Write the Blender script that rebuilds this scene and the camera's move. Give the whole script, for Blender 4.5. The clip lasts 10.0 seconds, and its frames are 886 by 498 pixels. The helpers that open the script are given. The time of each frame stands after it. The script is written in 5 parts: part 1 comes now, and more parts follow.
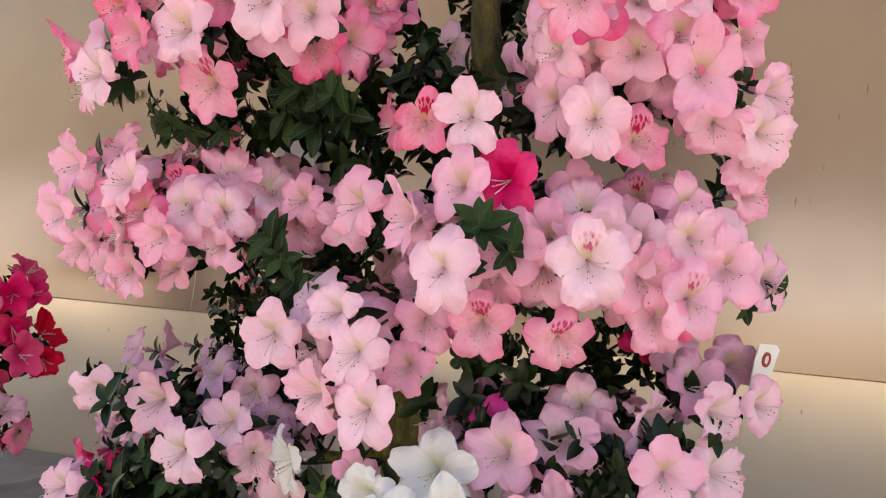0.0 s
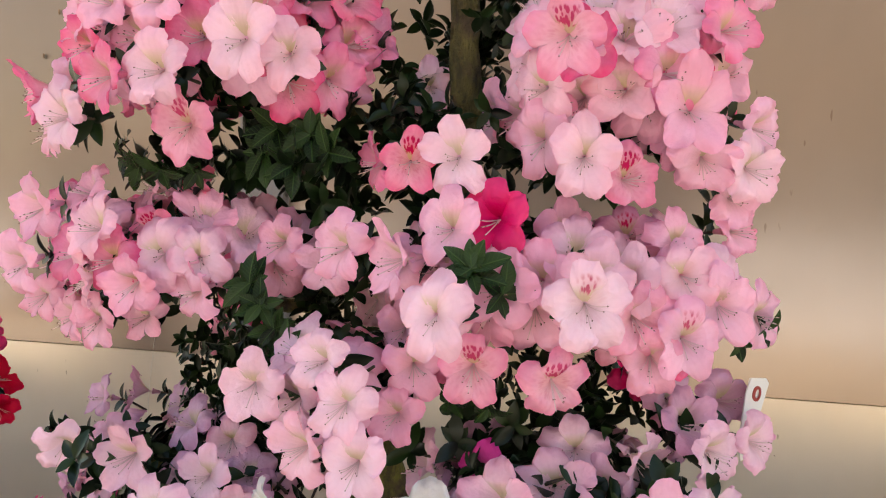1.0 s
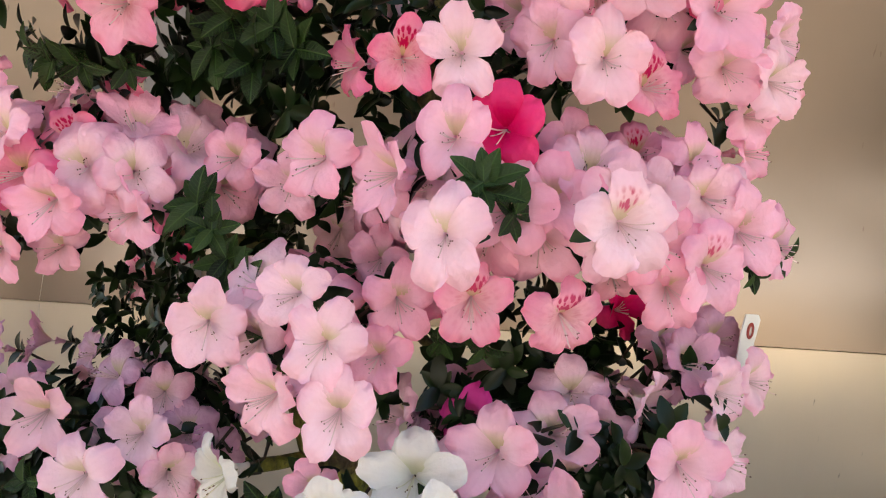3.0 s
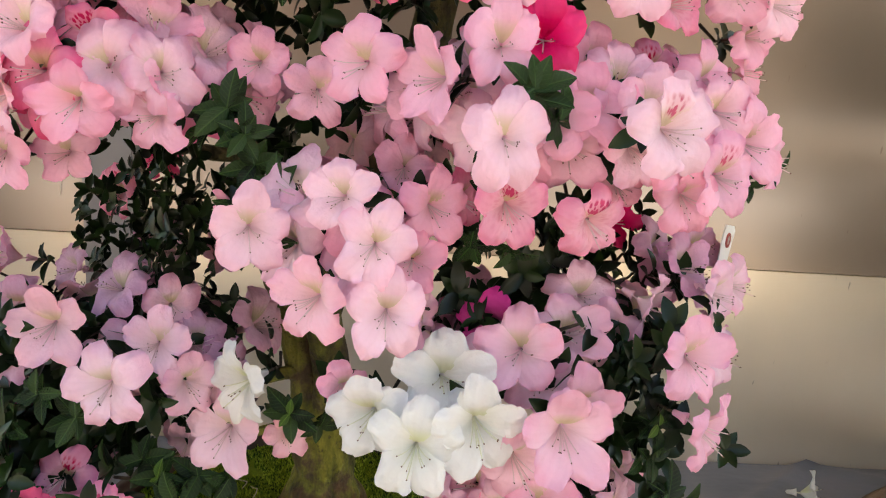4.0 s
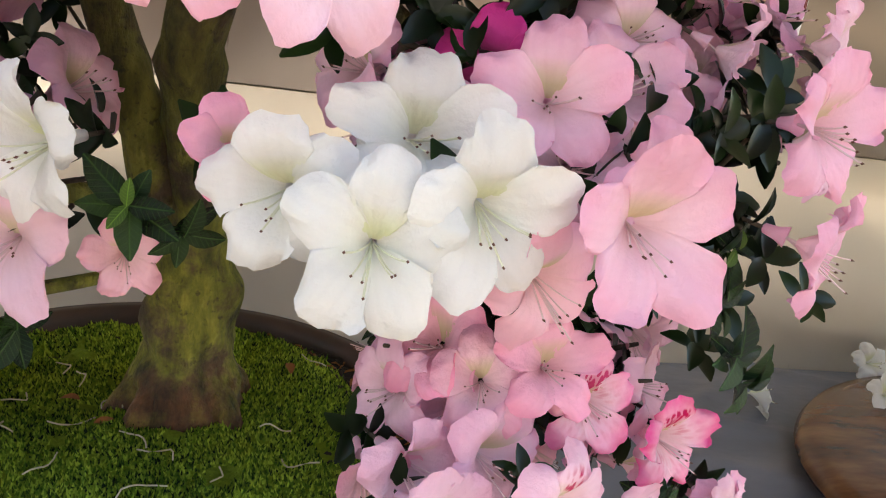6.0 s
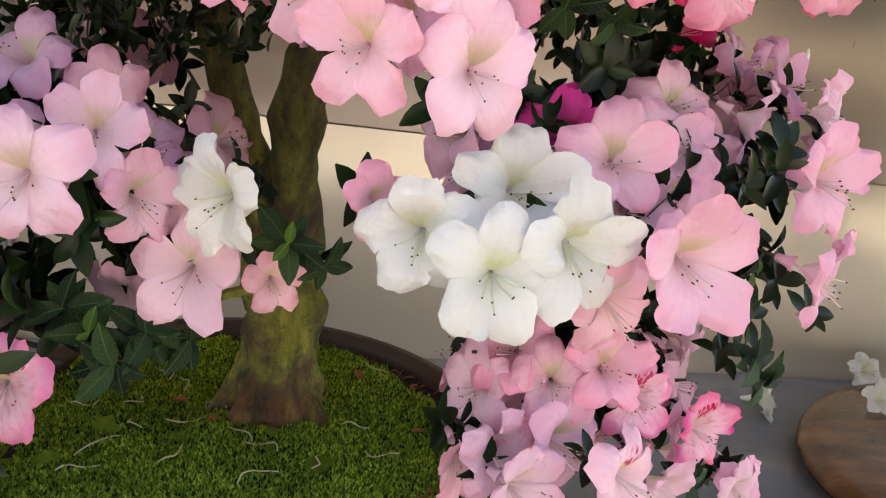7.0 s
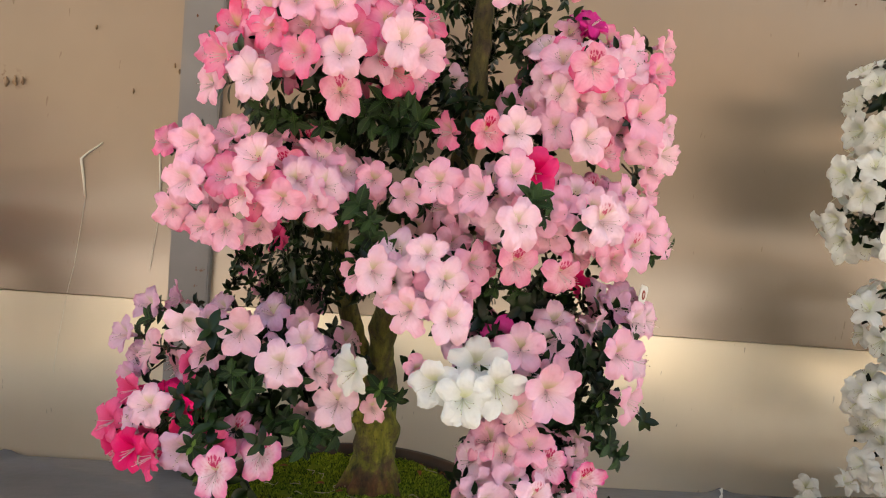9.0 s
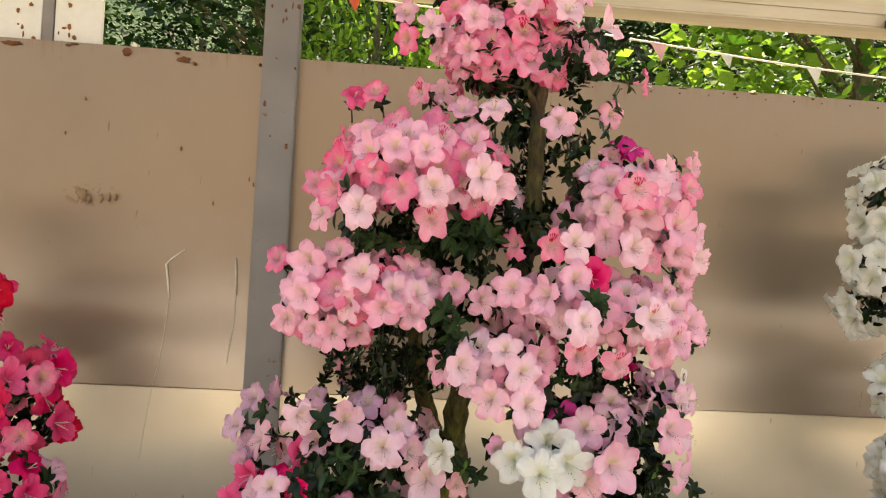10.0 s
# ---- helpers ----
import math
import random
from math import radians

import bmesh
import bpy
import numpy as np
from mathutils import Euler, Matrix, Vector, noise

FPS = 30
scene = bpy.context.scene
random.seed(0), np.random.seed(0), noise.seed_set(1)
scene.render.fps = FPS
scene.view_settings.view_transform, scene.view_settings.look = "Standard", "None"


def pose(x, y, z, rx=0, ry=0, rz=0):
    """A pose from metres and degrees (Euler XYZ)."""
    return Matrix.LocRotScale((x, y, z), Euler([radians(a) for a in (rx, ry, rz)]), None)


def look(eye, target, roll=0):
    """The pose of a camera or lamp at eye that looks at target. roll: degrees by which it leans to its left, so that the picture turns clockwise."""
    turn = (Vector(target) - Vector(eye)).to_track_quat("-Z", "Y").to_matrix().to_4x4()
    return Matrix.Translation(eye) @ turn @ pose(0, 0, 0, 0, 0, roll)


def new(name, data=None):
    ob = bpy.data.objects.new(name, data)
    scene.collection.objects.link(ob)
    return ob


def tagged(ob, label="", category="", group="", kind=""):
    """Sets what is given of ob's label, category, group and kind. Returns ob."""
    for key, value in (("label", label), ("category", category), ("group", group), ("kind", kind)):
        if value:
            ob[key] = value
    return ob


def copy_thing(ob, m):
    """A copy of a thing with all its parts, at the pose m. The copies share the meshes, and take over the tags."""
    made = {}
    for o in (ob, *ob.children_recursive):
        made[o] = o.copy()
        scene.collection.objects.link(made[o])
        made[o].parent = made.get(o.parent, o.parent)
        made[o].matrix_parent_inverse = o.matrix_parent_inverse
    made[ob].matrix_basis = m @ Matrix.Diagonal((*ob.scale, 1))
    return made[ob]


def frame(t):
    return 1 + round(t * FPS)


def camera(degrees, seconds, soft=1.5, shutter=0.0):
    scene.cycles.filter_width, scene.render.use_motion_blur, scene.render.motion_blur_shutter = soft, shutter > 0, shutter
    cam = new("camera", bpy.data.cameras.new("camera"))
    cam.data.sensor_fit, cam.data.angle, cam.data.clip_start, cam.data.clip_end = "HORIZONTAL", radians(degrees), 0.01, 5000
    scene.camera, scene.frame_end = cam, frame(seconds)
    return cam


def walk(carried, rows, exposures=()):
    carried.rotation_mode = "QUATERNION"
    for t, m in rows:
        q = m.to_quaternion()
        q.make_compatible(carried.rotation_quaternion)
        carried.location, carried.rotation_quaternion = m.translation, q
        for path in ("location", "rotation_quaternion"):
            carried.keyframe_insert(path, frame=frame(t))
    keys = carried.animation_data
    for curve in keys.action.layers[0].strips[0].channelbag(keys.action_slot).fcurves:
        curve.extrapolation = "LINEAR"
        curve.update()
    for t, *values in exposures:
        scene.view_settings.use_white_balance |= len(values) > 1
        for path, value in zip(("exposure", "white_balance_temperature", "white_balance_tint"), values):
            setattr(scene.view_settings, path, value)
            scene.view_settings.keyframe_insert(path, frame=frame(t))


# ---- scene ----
cam = camera(58.9, 10.0, soft=1.15)
PATH = [
    (0.0, pose(0.2926, -0.6648, 1.4257, 82.76, -1.40, 18.33)),
    (0.5, pose(0.2733, -0.6652, 1.4399, 83.72, -0.28, 17.00)),
    (1.0, pose(0.2639, -0.6514, 1.4380, 84.50, -0.47, 15.15)),
    (1.5, pose(0.2603, -0.6220, 1.4493, 85.08, -0.76, 13.44)),
    (2.0, pose(0.2391, -0.5615, 1.4336, 84.83, -1.23, 11.81)),
    (3.5, pose(0.1231, -0.6050, 1.3900, 79.49, -2.60, 3.10)),
    (4.0, pose(0.0715, -0.6145, 1.3756, 77.52, -3.53, -1.19)),
    (4.5, pose(0.0543, -0.5517, 1.3101, 75.78, -4.28, -4.26)),
    (5.0, pose(0.0645, -0.4430, 1.2349, 74.49, -5.31, -7.77)),
    (6.5, pose(0.0154, -0.3842, 1.2070, 73.16, -8.03, -10.06)),
    (7.0, pose(-0.0255, -0.4692, 1.2363, 74.36, -7.73, -10.15)),
    (7.5, pose(-0.0500, -0.6021, 1.2988, 76.77, -6.87, -9.69)),
    (8.0, pose(-0.0609, -0.7178, 1.3262, 79.80, -6.02, -8.29)),
    (8.5, pose(-0.0436, -0.8636, 1.3511, 82.68, -5.36, -6.32)),
    (9.0, pose(-0.0421, -1.0312, 1.3732, 85.64, -4.90, -4.65)),
    (9.5, pose(-0.0774, -1.1239, 1.3968, 88.37, -4.30, -3.35)),
    (10.0, pose(-0.1559, -1.2014, 1.4182, 90.78, -3.21, -4.27)),
]
walk(cam, PATH, [(0.0, 2.20, 8250, 10), (3.5, 2.28, 8400, 7), (6.5, 2.43, 8150, 7), (8.0, 2.36, 8550, 6), (9.0, 2.28, 9000, 6), (10.0, 2.15, 9500, 4)])

# ---- light ----
world = bpy.data.worlds.new("sky")
scene.world = world
world.use_nodes = True
wn = world.node_tree.nodes
sky = wn.new("ShaderNodeTexSky")
sky.sky_type, sky.sun_disc = "NISHITA", False
sky.sun_elevation, sky.sun_rotation = radians(58), radians(25)
wn["Background"].inputs[1].default_value = 0.15
world.node_tree.links.new(sky.outputs[0], wn["Background"].inputs[0])
sun = new("sun", bpy.data.lights.new("sun", "SUN"))
sun.data.energy, sun.data.angle, sun.data.color = 4.0, radians(0.5), (1.0, 0.95, 0.87)
sun.matrix_world = look((1.5, 3.2, 5.7), (0, 0, 0))


# ---- materials ----
def material(name, rough=0.6, metal=0.0, spec=0.5):
    m = bpy.data.materials.new(name)
    m.use_nodes = True
    p = m.node_tree.nodes["Principled BSDF"]
    p.inputs["Roughness"].default_value = rough
    p.inputs["Metallic"].default_value = metal
    p.inputs["Specular IOR Level"].default_value = spec
    return m, m.node_tree.nodes, m.node_tree.links, p


def ramp(nodes, links, src, stops):
    r = nodes.new("ShaderNodeValToRGB")
    els = r.color_ramp.elements
    while len(els) < len(stops):
        els.new(0.5)
    for e, (pos, col) in zip(els, stops):
        e.position, e.color = pos, (*col, 1) if len(col) == 3 else col
    links.new(src, r.inputs[0])
    return r.outputs[0]


def noise_tex(nodes, links, scale, detail=4, rough=0.55, stretch=None, coord="Object"):
    c = nodes.new("ShaderNodeTexCoord")
    src = c.outputs[coord]
    if stretch:
        mp = nodes.new("ShaderNodeMapping")
        mp.inputs["Scale"].default_value = stretch
        links.new(src, mp.inputs[0])
        src = mp.outputs[0]
    n = nodes.new("ShaderNodeTexNoise")
    n.inputs["Scale"].default_value, n.inputs["Detail"].default_value, n.inputs["Roughness"].default_value = scale, detail, rough
    links.new(src, n.inputs[0])
    return n.outputs[0]


def mixc(nodes, links, fac, a, b, mode="MIX"):
    mx = nodes.new("ShaderNodeMix")
    mx.data_type, mx.blend_type = "RGBA", mode
    for sock, val in ((mx.inputs[0], fac), (mx.inputs[6], a), (mx.inputs[7], b)):
        if isinstance(val, (int, float)):
            sock.default_value = val
        elif isinstance(val, tuple):
            sock.default_value = (*val, 1)
        else:
            links.new(val, sock)
    return mx.outputs[2]


def maths(nodes, links, op, a, b=0.0):
    m = nodes.new("ShaderNodeMath")
    m.operation = op
    for sock, val in ((m.inputs[0], a), (m.inputs[1], b)):
        if isinstance(val, (int, float)):
            sock.default_value = val
        else:
            links.new(val, sock)
    return m.outputs[0]


def bump(nodes, links, p, height, strength=0.3, dist=0.002):
    b = nodes.new("ShaderNodeBump")
    b.inputs["Strength"].default_value, b.inputs["Distance"].default_value = strength, dist
    links.new(height, b.inputs["Height"])
    links.new(b.outputs[0], p.inputs["Normal"])


def simple(name, col, col2=None, rough=0.6, metal=0.0, scale=20.0, bumps=0.2, dist=0.002, stretch=None, spec=0.5):
    m, n, l, p = material(name, rough, metal, spec)
    f = noise_tex(n, l, scale, 5, 0.6, stretch)
    g = noise_tex(n, l, scale * 0.12, 3)
    c1 = ramp(n, l, f, [(0.3, col), (0.7, col2 or tuple(x * 0.75 for x in col))])
    l.new(mixc(n, l, maths(n, l, "MULTIPLY", g, 0.35), c1, tuple(x * 0.6 for x in col)), p.inputs["Base Color"])
    if bumps:
        bump(n, l, p, f, bumps, dist)
    return m


def petal_material(name, centre, edge, throat=(0.55, 0.55, 0.18), spot=None, amount=0.0, narrow=2.6, sat=0.83):
    """Thin petal: paler centre, coloured rim, greenish throat, veins, freckles on the upper lobe."""
    m, n, l, p = material(name, 0.55, 0.0, 0.25)
    uv = n.new("ShaderNodeUVMap")
    uv.uv_map = "lobe"
    sep = n.new("ShaderNodeSeparateXYZ")
    l.new(uv.outputs[0], sep.inputs[0])
    uv2 = n.new("ShaderNodeUVMap")
    uv2.uv_map = "which"
    sep2 = n.new("ShaderNodeSeparateXYZ")
    l.new(uv2.outputs[0], sep2.inputs[0])
    u, v, which = sep.outputs[0], sep.outputs[1], sep2.outputs[0]
    blot = noise_tex(n, l, 2.2, 3)
    rim = maths(n, l, "ADD", v, maths(n, l, "MULTIPLY", maths(n, l, "SUBTRACT", blot, 0.5), 0.7))
    base = mixc(n, l, ramp(n, l, rim, [(0.35, (0, 0, 0)), (1.0, (1, 1, 1))]), centre, edge)
    # fine veins that run out along each lobe
    wave = maths(n, l, "SINE", maths(n, l, "MULTIPLY", u, 46.0))
    vein = maths(n, l, "MULTIPLY", maths(n, l, "MAXIMUM", wave, 0.0), 0.07)
    base = mixc(n, l, vein, base, tuple(c * 0.78 for c in edge))
    # throat
    upper = maths(n, l, "LESS_THAN", which, 0.1)
    deep = ramp(n, l, v, [(0.14, (1, 1, 1)), (0.44, (0, 0, 0))])
    base = mixc(n, l, maths(n, l, "MULTIPLY", deep, maths(n, l, "ADD", maths(n, l, "MULTIPLY", upper, 0.50), 0.12)), base, throat)
    if spot:
        mid = maths(n, l, "SUBTRACT", 1.0, maths(n, l, "MULTIPLY", maths(n, l, "ABSOLUTE", maths(n, l, "SUBTRACT", u, 0.5)), narrow))
        rad = ramp(n, l, v, [(0.14, (0, 0, 0)), (0.28, (1, 1, 1)), (0.50, (0.7, 0.7, 0.7)), (0.72, (0, 0, 0))])
        c = n.new("ShaderNodeMapping")
        c.inputs["Scale"].default_value = (13, 5, 1)
        l.new(uv.outputs[0], c.inputs[0])
        vo = n.new("ShaderNodeTexVoronoi")
        l.new(c.outputs[0], vo.inputs[0])
        vo.inputs["Scale"].default_value = 1.0
        dots = ramp(n, l, vo.outputs[0], [(0.26, (1, 1, 1)), (0.56, (0.10, 0.10, 0.10))])
        near = maths(n, l, "LESS_THAN", which, 0.1)
        side = maths(n, l, "ADD", maths(n, l, "MULTIPLY", near, 0.80), 0.05)
        k = maths(n, l, "MULTIPLY", maths(n, l, "MULTIPLY", maths(n, l, "MAXIMUM", mid, 0.0), rad), maths(n, l, "MULTIPLY", dots, side))
        fac = n.new("ShaderNodeClamp")
        l.new(maths(n, l, "MULTIPLY", k, amount), fac.inputs[0])
        base = mixc(n, l, fac.outputs[0], base, spot)
    info = n.new("ShaderNodeObjectInfo")
    hs = n.new("ShaderNodeHueSaturation")
    l.new(base, hs.inputs["Color"])
    l.new(maths(n, l, "ADD", maths(n, l, "MULTIPLY", info.outputs["Random"], 0.016), 0.492), hs.inputs["Hue"])
    l.new(maths(n, l, "ADD", maths(n, l, "MULTIPLY", info.outputs["Random"], 0.24), sat), hs.inputs["Saturation"])
    l.new(maths(n, l, "ADD", maths(n, l, "MULTIPLY", sep2.outputs[1], 0.12), 0.99), hs.inputs["Value"])
    base = hs.outputs[0]
    l.new(base, p.inputs["Base Color"])
    bump(n, l, p, maths(n, l, "ADD", maths(n, l, "MULTIPLY", wave, 0.14), maths(n, l, "MULTIPLY", noise_tex(n, l, 5, 4), 4.0)), 0.18, 0.05)
    tr = n.new("ShaderNodeBsdfTranslucent")
    l.new(base, tr.inputs[0])
    mx = n.new("ShaderNodeMixShader")
    mx.inputs[0].default_value = 0.32
    l.new(p.outputs[0], mx.inputs[1])
    l.new(tr.outputs[0], mx.inputs[2])
    l.new(mx.outputs[0], n["Material Output"].inputs[0])
    return m


CRIMSON = (0.62, 0.02, 0.12)
PETALS = {
    "pale": petal_material("petal_pale", (0.93, 0.607, 0.723), (0.91, 0.491, 0.631)),
    "pale_spot": petal_material("petal_pale_spot", (0.93, 0.642, 0.743), (0.91, 0.508, 0.641), spot=CRIMSON, amount=2.6, narrow=4.2),
    "pink": petal_material("petal_pink", (0.92, 0.508, 0.665), (0.89, 0.385, 0.560)),
    "stripe": petal_material("petal_stripe", (0.91, 0.491, 0.645), (0.88, 0.355, 0.535), spot=CRIMSON, amount=2.2),
    "rose": petal_material("petal_rose", (0.89, 0.365, 0.525), (0.85, 0.190, 0.360), sat=0.92),
    "rose_spot": petal_material("petal_rose_spot", (0.90, 0.435, 0.560), (0.87, 0.240, 0.405), spot=CRIMSON, amount=6.5, sat=0.9),
    "red": petal_material("petal_red", (0.80, 0.115, 0.255), (0.84, 0.16, 0.31), throat=(0.6, 0.05, 0.12), sat=1.0),
    "magenta": petal_material("petal_magenta", (0.66, 0.08, 0.30), (0.66, 0.06, 0.28), throat=(0.6, 0.2, 0.3), sat=1.0),
    "lilac": petal_material("petal_lilac", (0.89, 0.59, 0.70), (0.85, 0.43, 0.59)),
    # darker lilac: the shade on the rear flowers is put into the petal colour
    "violet": petal_material("petal_violet_shaded", (0.75, 0.46, 0.61), (0.66, 0.33, 0.51)),
    "violet_spot": petal_material("petal_violet_spot", (0.80, 0.405, 0.565), (0.72, 0.239, 0.431), spot=CRIMSON, amount=2.6),
    "fringe": petal_material("petal_fringe", (0.93, 0.64, 0.74), (0.87, 0.19, 0.40), spot=CRIMSON, amount=9.0, sat=0.95),
    "white": petal_material("petal_white", (0.79, 0.79, 0.755), (0.81, 0.81, 0.79), throat=(0.66, 0.70, 0.34)),
    "scarlet": petal_material("petal_scarlet", (0.70, 0.05, 0.11), (0.75, 0.075, 0.15), throat=(0.55, 0.03, 0.07), sat=1.0),
}
WORDS = {"pale": "pale pink", "pale_spot": "pale pink, crimson-freckled", "pink": "soft pink", "stripe": "pink, crimson-striped", "rose": "deep rose pink",
         "rose_spot": "rose pink, crimson-blotched", "red": "bright cerise red", "magenta": "magenta", "lilac": "lilac pink", "violet": "violet pink, partly darkened for shade",
         "violet_spot": "violet, crimson-blotched", "fringe": "pink-edged, crimson-throated", "white": "pure white", "scarlet": "crimson red"}


def leaf_material(name, dark, lightc, rough=0.38, through_light=0.12, veins=False):
    m, n, l, p = material(name, rough, 0.0, 0.22)
    geo, info = n.new("ShaderNodeNewGeometry"), n.new("ShaderNodeObjectInfo")
    r = maths(n, l, "FRACT", maths(n, l, "ADD", geo.outputs["Random Per Island"], info.outputs["Random"]))
    f = noise_tex(n, l, 60, 3)
    c = ramp(n, l, maths(n, l, "ADD", maths(n, l, "MULTIPLY", r, 0.7), maths(n, l, "MULTIPLY", f, 0.3)), [(0.15, dark), (0.85, lightc), (0.98, tuple(x * 1.7 for x in lightc))])
    height = f
    if veins:
        # pale midrib along the leaf and faint side veins
        tc = n.new("ShaderNodeTexCoord")
        sp = n.new("ShaderNodeSeparateXYZ")
        l.new(tc.outputs["Object"], sp.inputs[0])
        off = maths(n, l, "ABSOLUTE", sp.outputs[0])
        rib = ramp(n, l, off, [(0.004, (1, 1, 1)), (0.026, (0, 0, 0))])
        side = maths(n, l, "SINE", maths(n, l, "MULTIPLY", maths(n, l, "SUBTRACT", sp.outputs[1], maths(n, l, "MULTIPLY", off, 0.9)), 52.0))
        side = ramp(n, l, side, [(0.70, (0, 0, 0)), (1.0, (0.35, 0.35, 0.35))])
        c = mixc(n, l, maths(n, l, "MULTIPLY", maths(n, l, "MAXIMUM", rib, side), 0.55), c, tuple(x * 2.4 for x in lightc))
        height = maths(n, l, "SUBTRACT", maths(n, l, "MULTIPLY", f, 0.3), maths(n, l, "MAXIMUM", rib, side))
    l.new(c, p.inputs["Base Color"])
    bump(n, l, p, height, 0.35 if veins else 0.15, 0.03 if veins else 0.001)
    tr = n.new("ShaderNodeBsdfTranslucent")
    l.new(c, tr.inputs[0])
    mx = n.new("ShaderNodeMixShader")
    mx.inputs[0].default_value = through_light
    l.new(p.outputs[0], mx.inputs[1])
    l.new(tr.outputs[0], mx.inputs[2])
    l.new(mx.outputs[0], n["Material Output"].inputs[0])
    return m


# inner foliage: shade among the flowers is put into a darker leaf green
LEAF_SHADED = leaf_material("azalea_leaf_shaded", (0.0022, 0.0062, 0.0026), (0.014, 0.033, 0.008), 0.30, 0.08)
# the same leaf, lighter, for whorls standing out in front
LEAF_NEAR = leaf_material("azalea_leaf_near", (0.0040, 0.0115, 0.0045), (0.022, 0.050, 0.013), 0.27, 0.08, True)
SPROUT = leaf_material("young_leaf", (0.035, 0.085, 0.012), (0.09, 0.17, 0.025), 0.4, 0.2, True)
# deep woodland shade and sunlit foliage are set by these two leaf colours
WOODS_SHADE = leaf_material("forest_leaf_shaded", (0.002, 0.009, 0.002), (0.017, 0.052, 0.008), 0.55, 0.3)
WOODS_SUNLIT = leaf_material("forest_leaf_sunlit", (0.02, 0.07, 0.006), (0.25, 0.42, 0.05), 0.5, 0.5)


def bark_material():
    m, n, l, p = material("mossy_bark", 0.85)
    grain = noise_tex(n, l, 60, 6, 0.65, (1, 1, 0.3))
    patch = noise_tex(n, l, 22, 5, 0.65)
    fleck = noise_tex(n, l, 170, 4, 0.6)
    brown = ramp(n, l, grain, [(0.3, (0.022, 0.016, 0.010)), (0.7, (0.11, 0.072, 0.042))])
    green = ramp(n, l, grain, [(0.32, (0.030, 0.034, 0.007)), (0.52, (0.16, 0.165, 0.022)), (0.74, (0.36, 0.34, 0.06))])
    # the green film is thickest on the trunk and thins out up the stems
    ht = n.new("ShaderNodeTexCoord")
    up = n.new("ShaderNodeSeparateXYZ")
    l.new(ht.outputs["Object"], up.inputs[0])
    film = ramp(n, l, maths(n, l, "SUBTRACT", up.outputs[2], 0.6), [(0.42, (1, 1, 1)), (0.62, (0.35, 0.35, 0.35))])
    c = mixc(n, l, maths(n, l, "MULTIPLY", film, ramp(n, l, patch, [(0.38, (0, 0, 0)), (0.52, (1, 1, 1))])), brown, green)
    c = mixc(n, l, ramp(n, l, fleck, [(0.58, (0, 0, 0)), (0.68, (0.7, 0.7, 0.7))]), c, (0.030, 0.024, 0.012))
    # bare reddish wood round the foot, above the moss line
    tc = n.new("ShaderNodeTexCoord")
    sp = n.new("ShaderNodeSeparateXYZ")
    l.new(tc.outputs["Object"], sp.inputs[0])
    foot = maths(n, l, "ADD", sp.outputs[2], maths(n, l, "MULTIPLY", maths(n, l, "SUBTRACT", patch, 0.5), 0.10))
    red = ramp(n, l, grain, [(0.35, (0.030, 0.018, 0.012)), (0.65, (0.17, 0.075, 0.035))])
    c = mixc(n, l, ramp(n, l, foot, [(0.905, (1, 1, 1)), (0.935, (0, 0, 0))]), c, red)
    l.new(c, p.inputs["Base Color"])
    bump(n, l, p, maths(n, l, "ADD", grain, maths(n, l, "MULTIPLY", fleck, 0.4)), 1.0, 0.008)
    return m


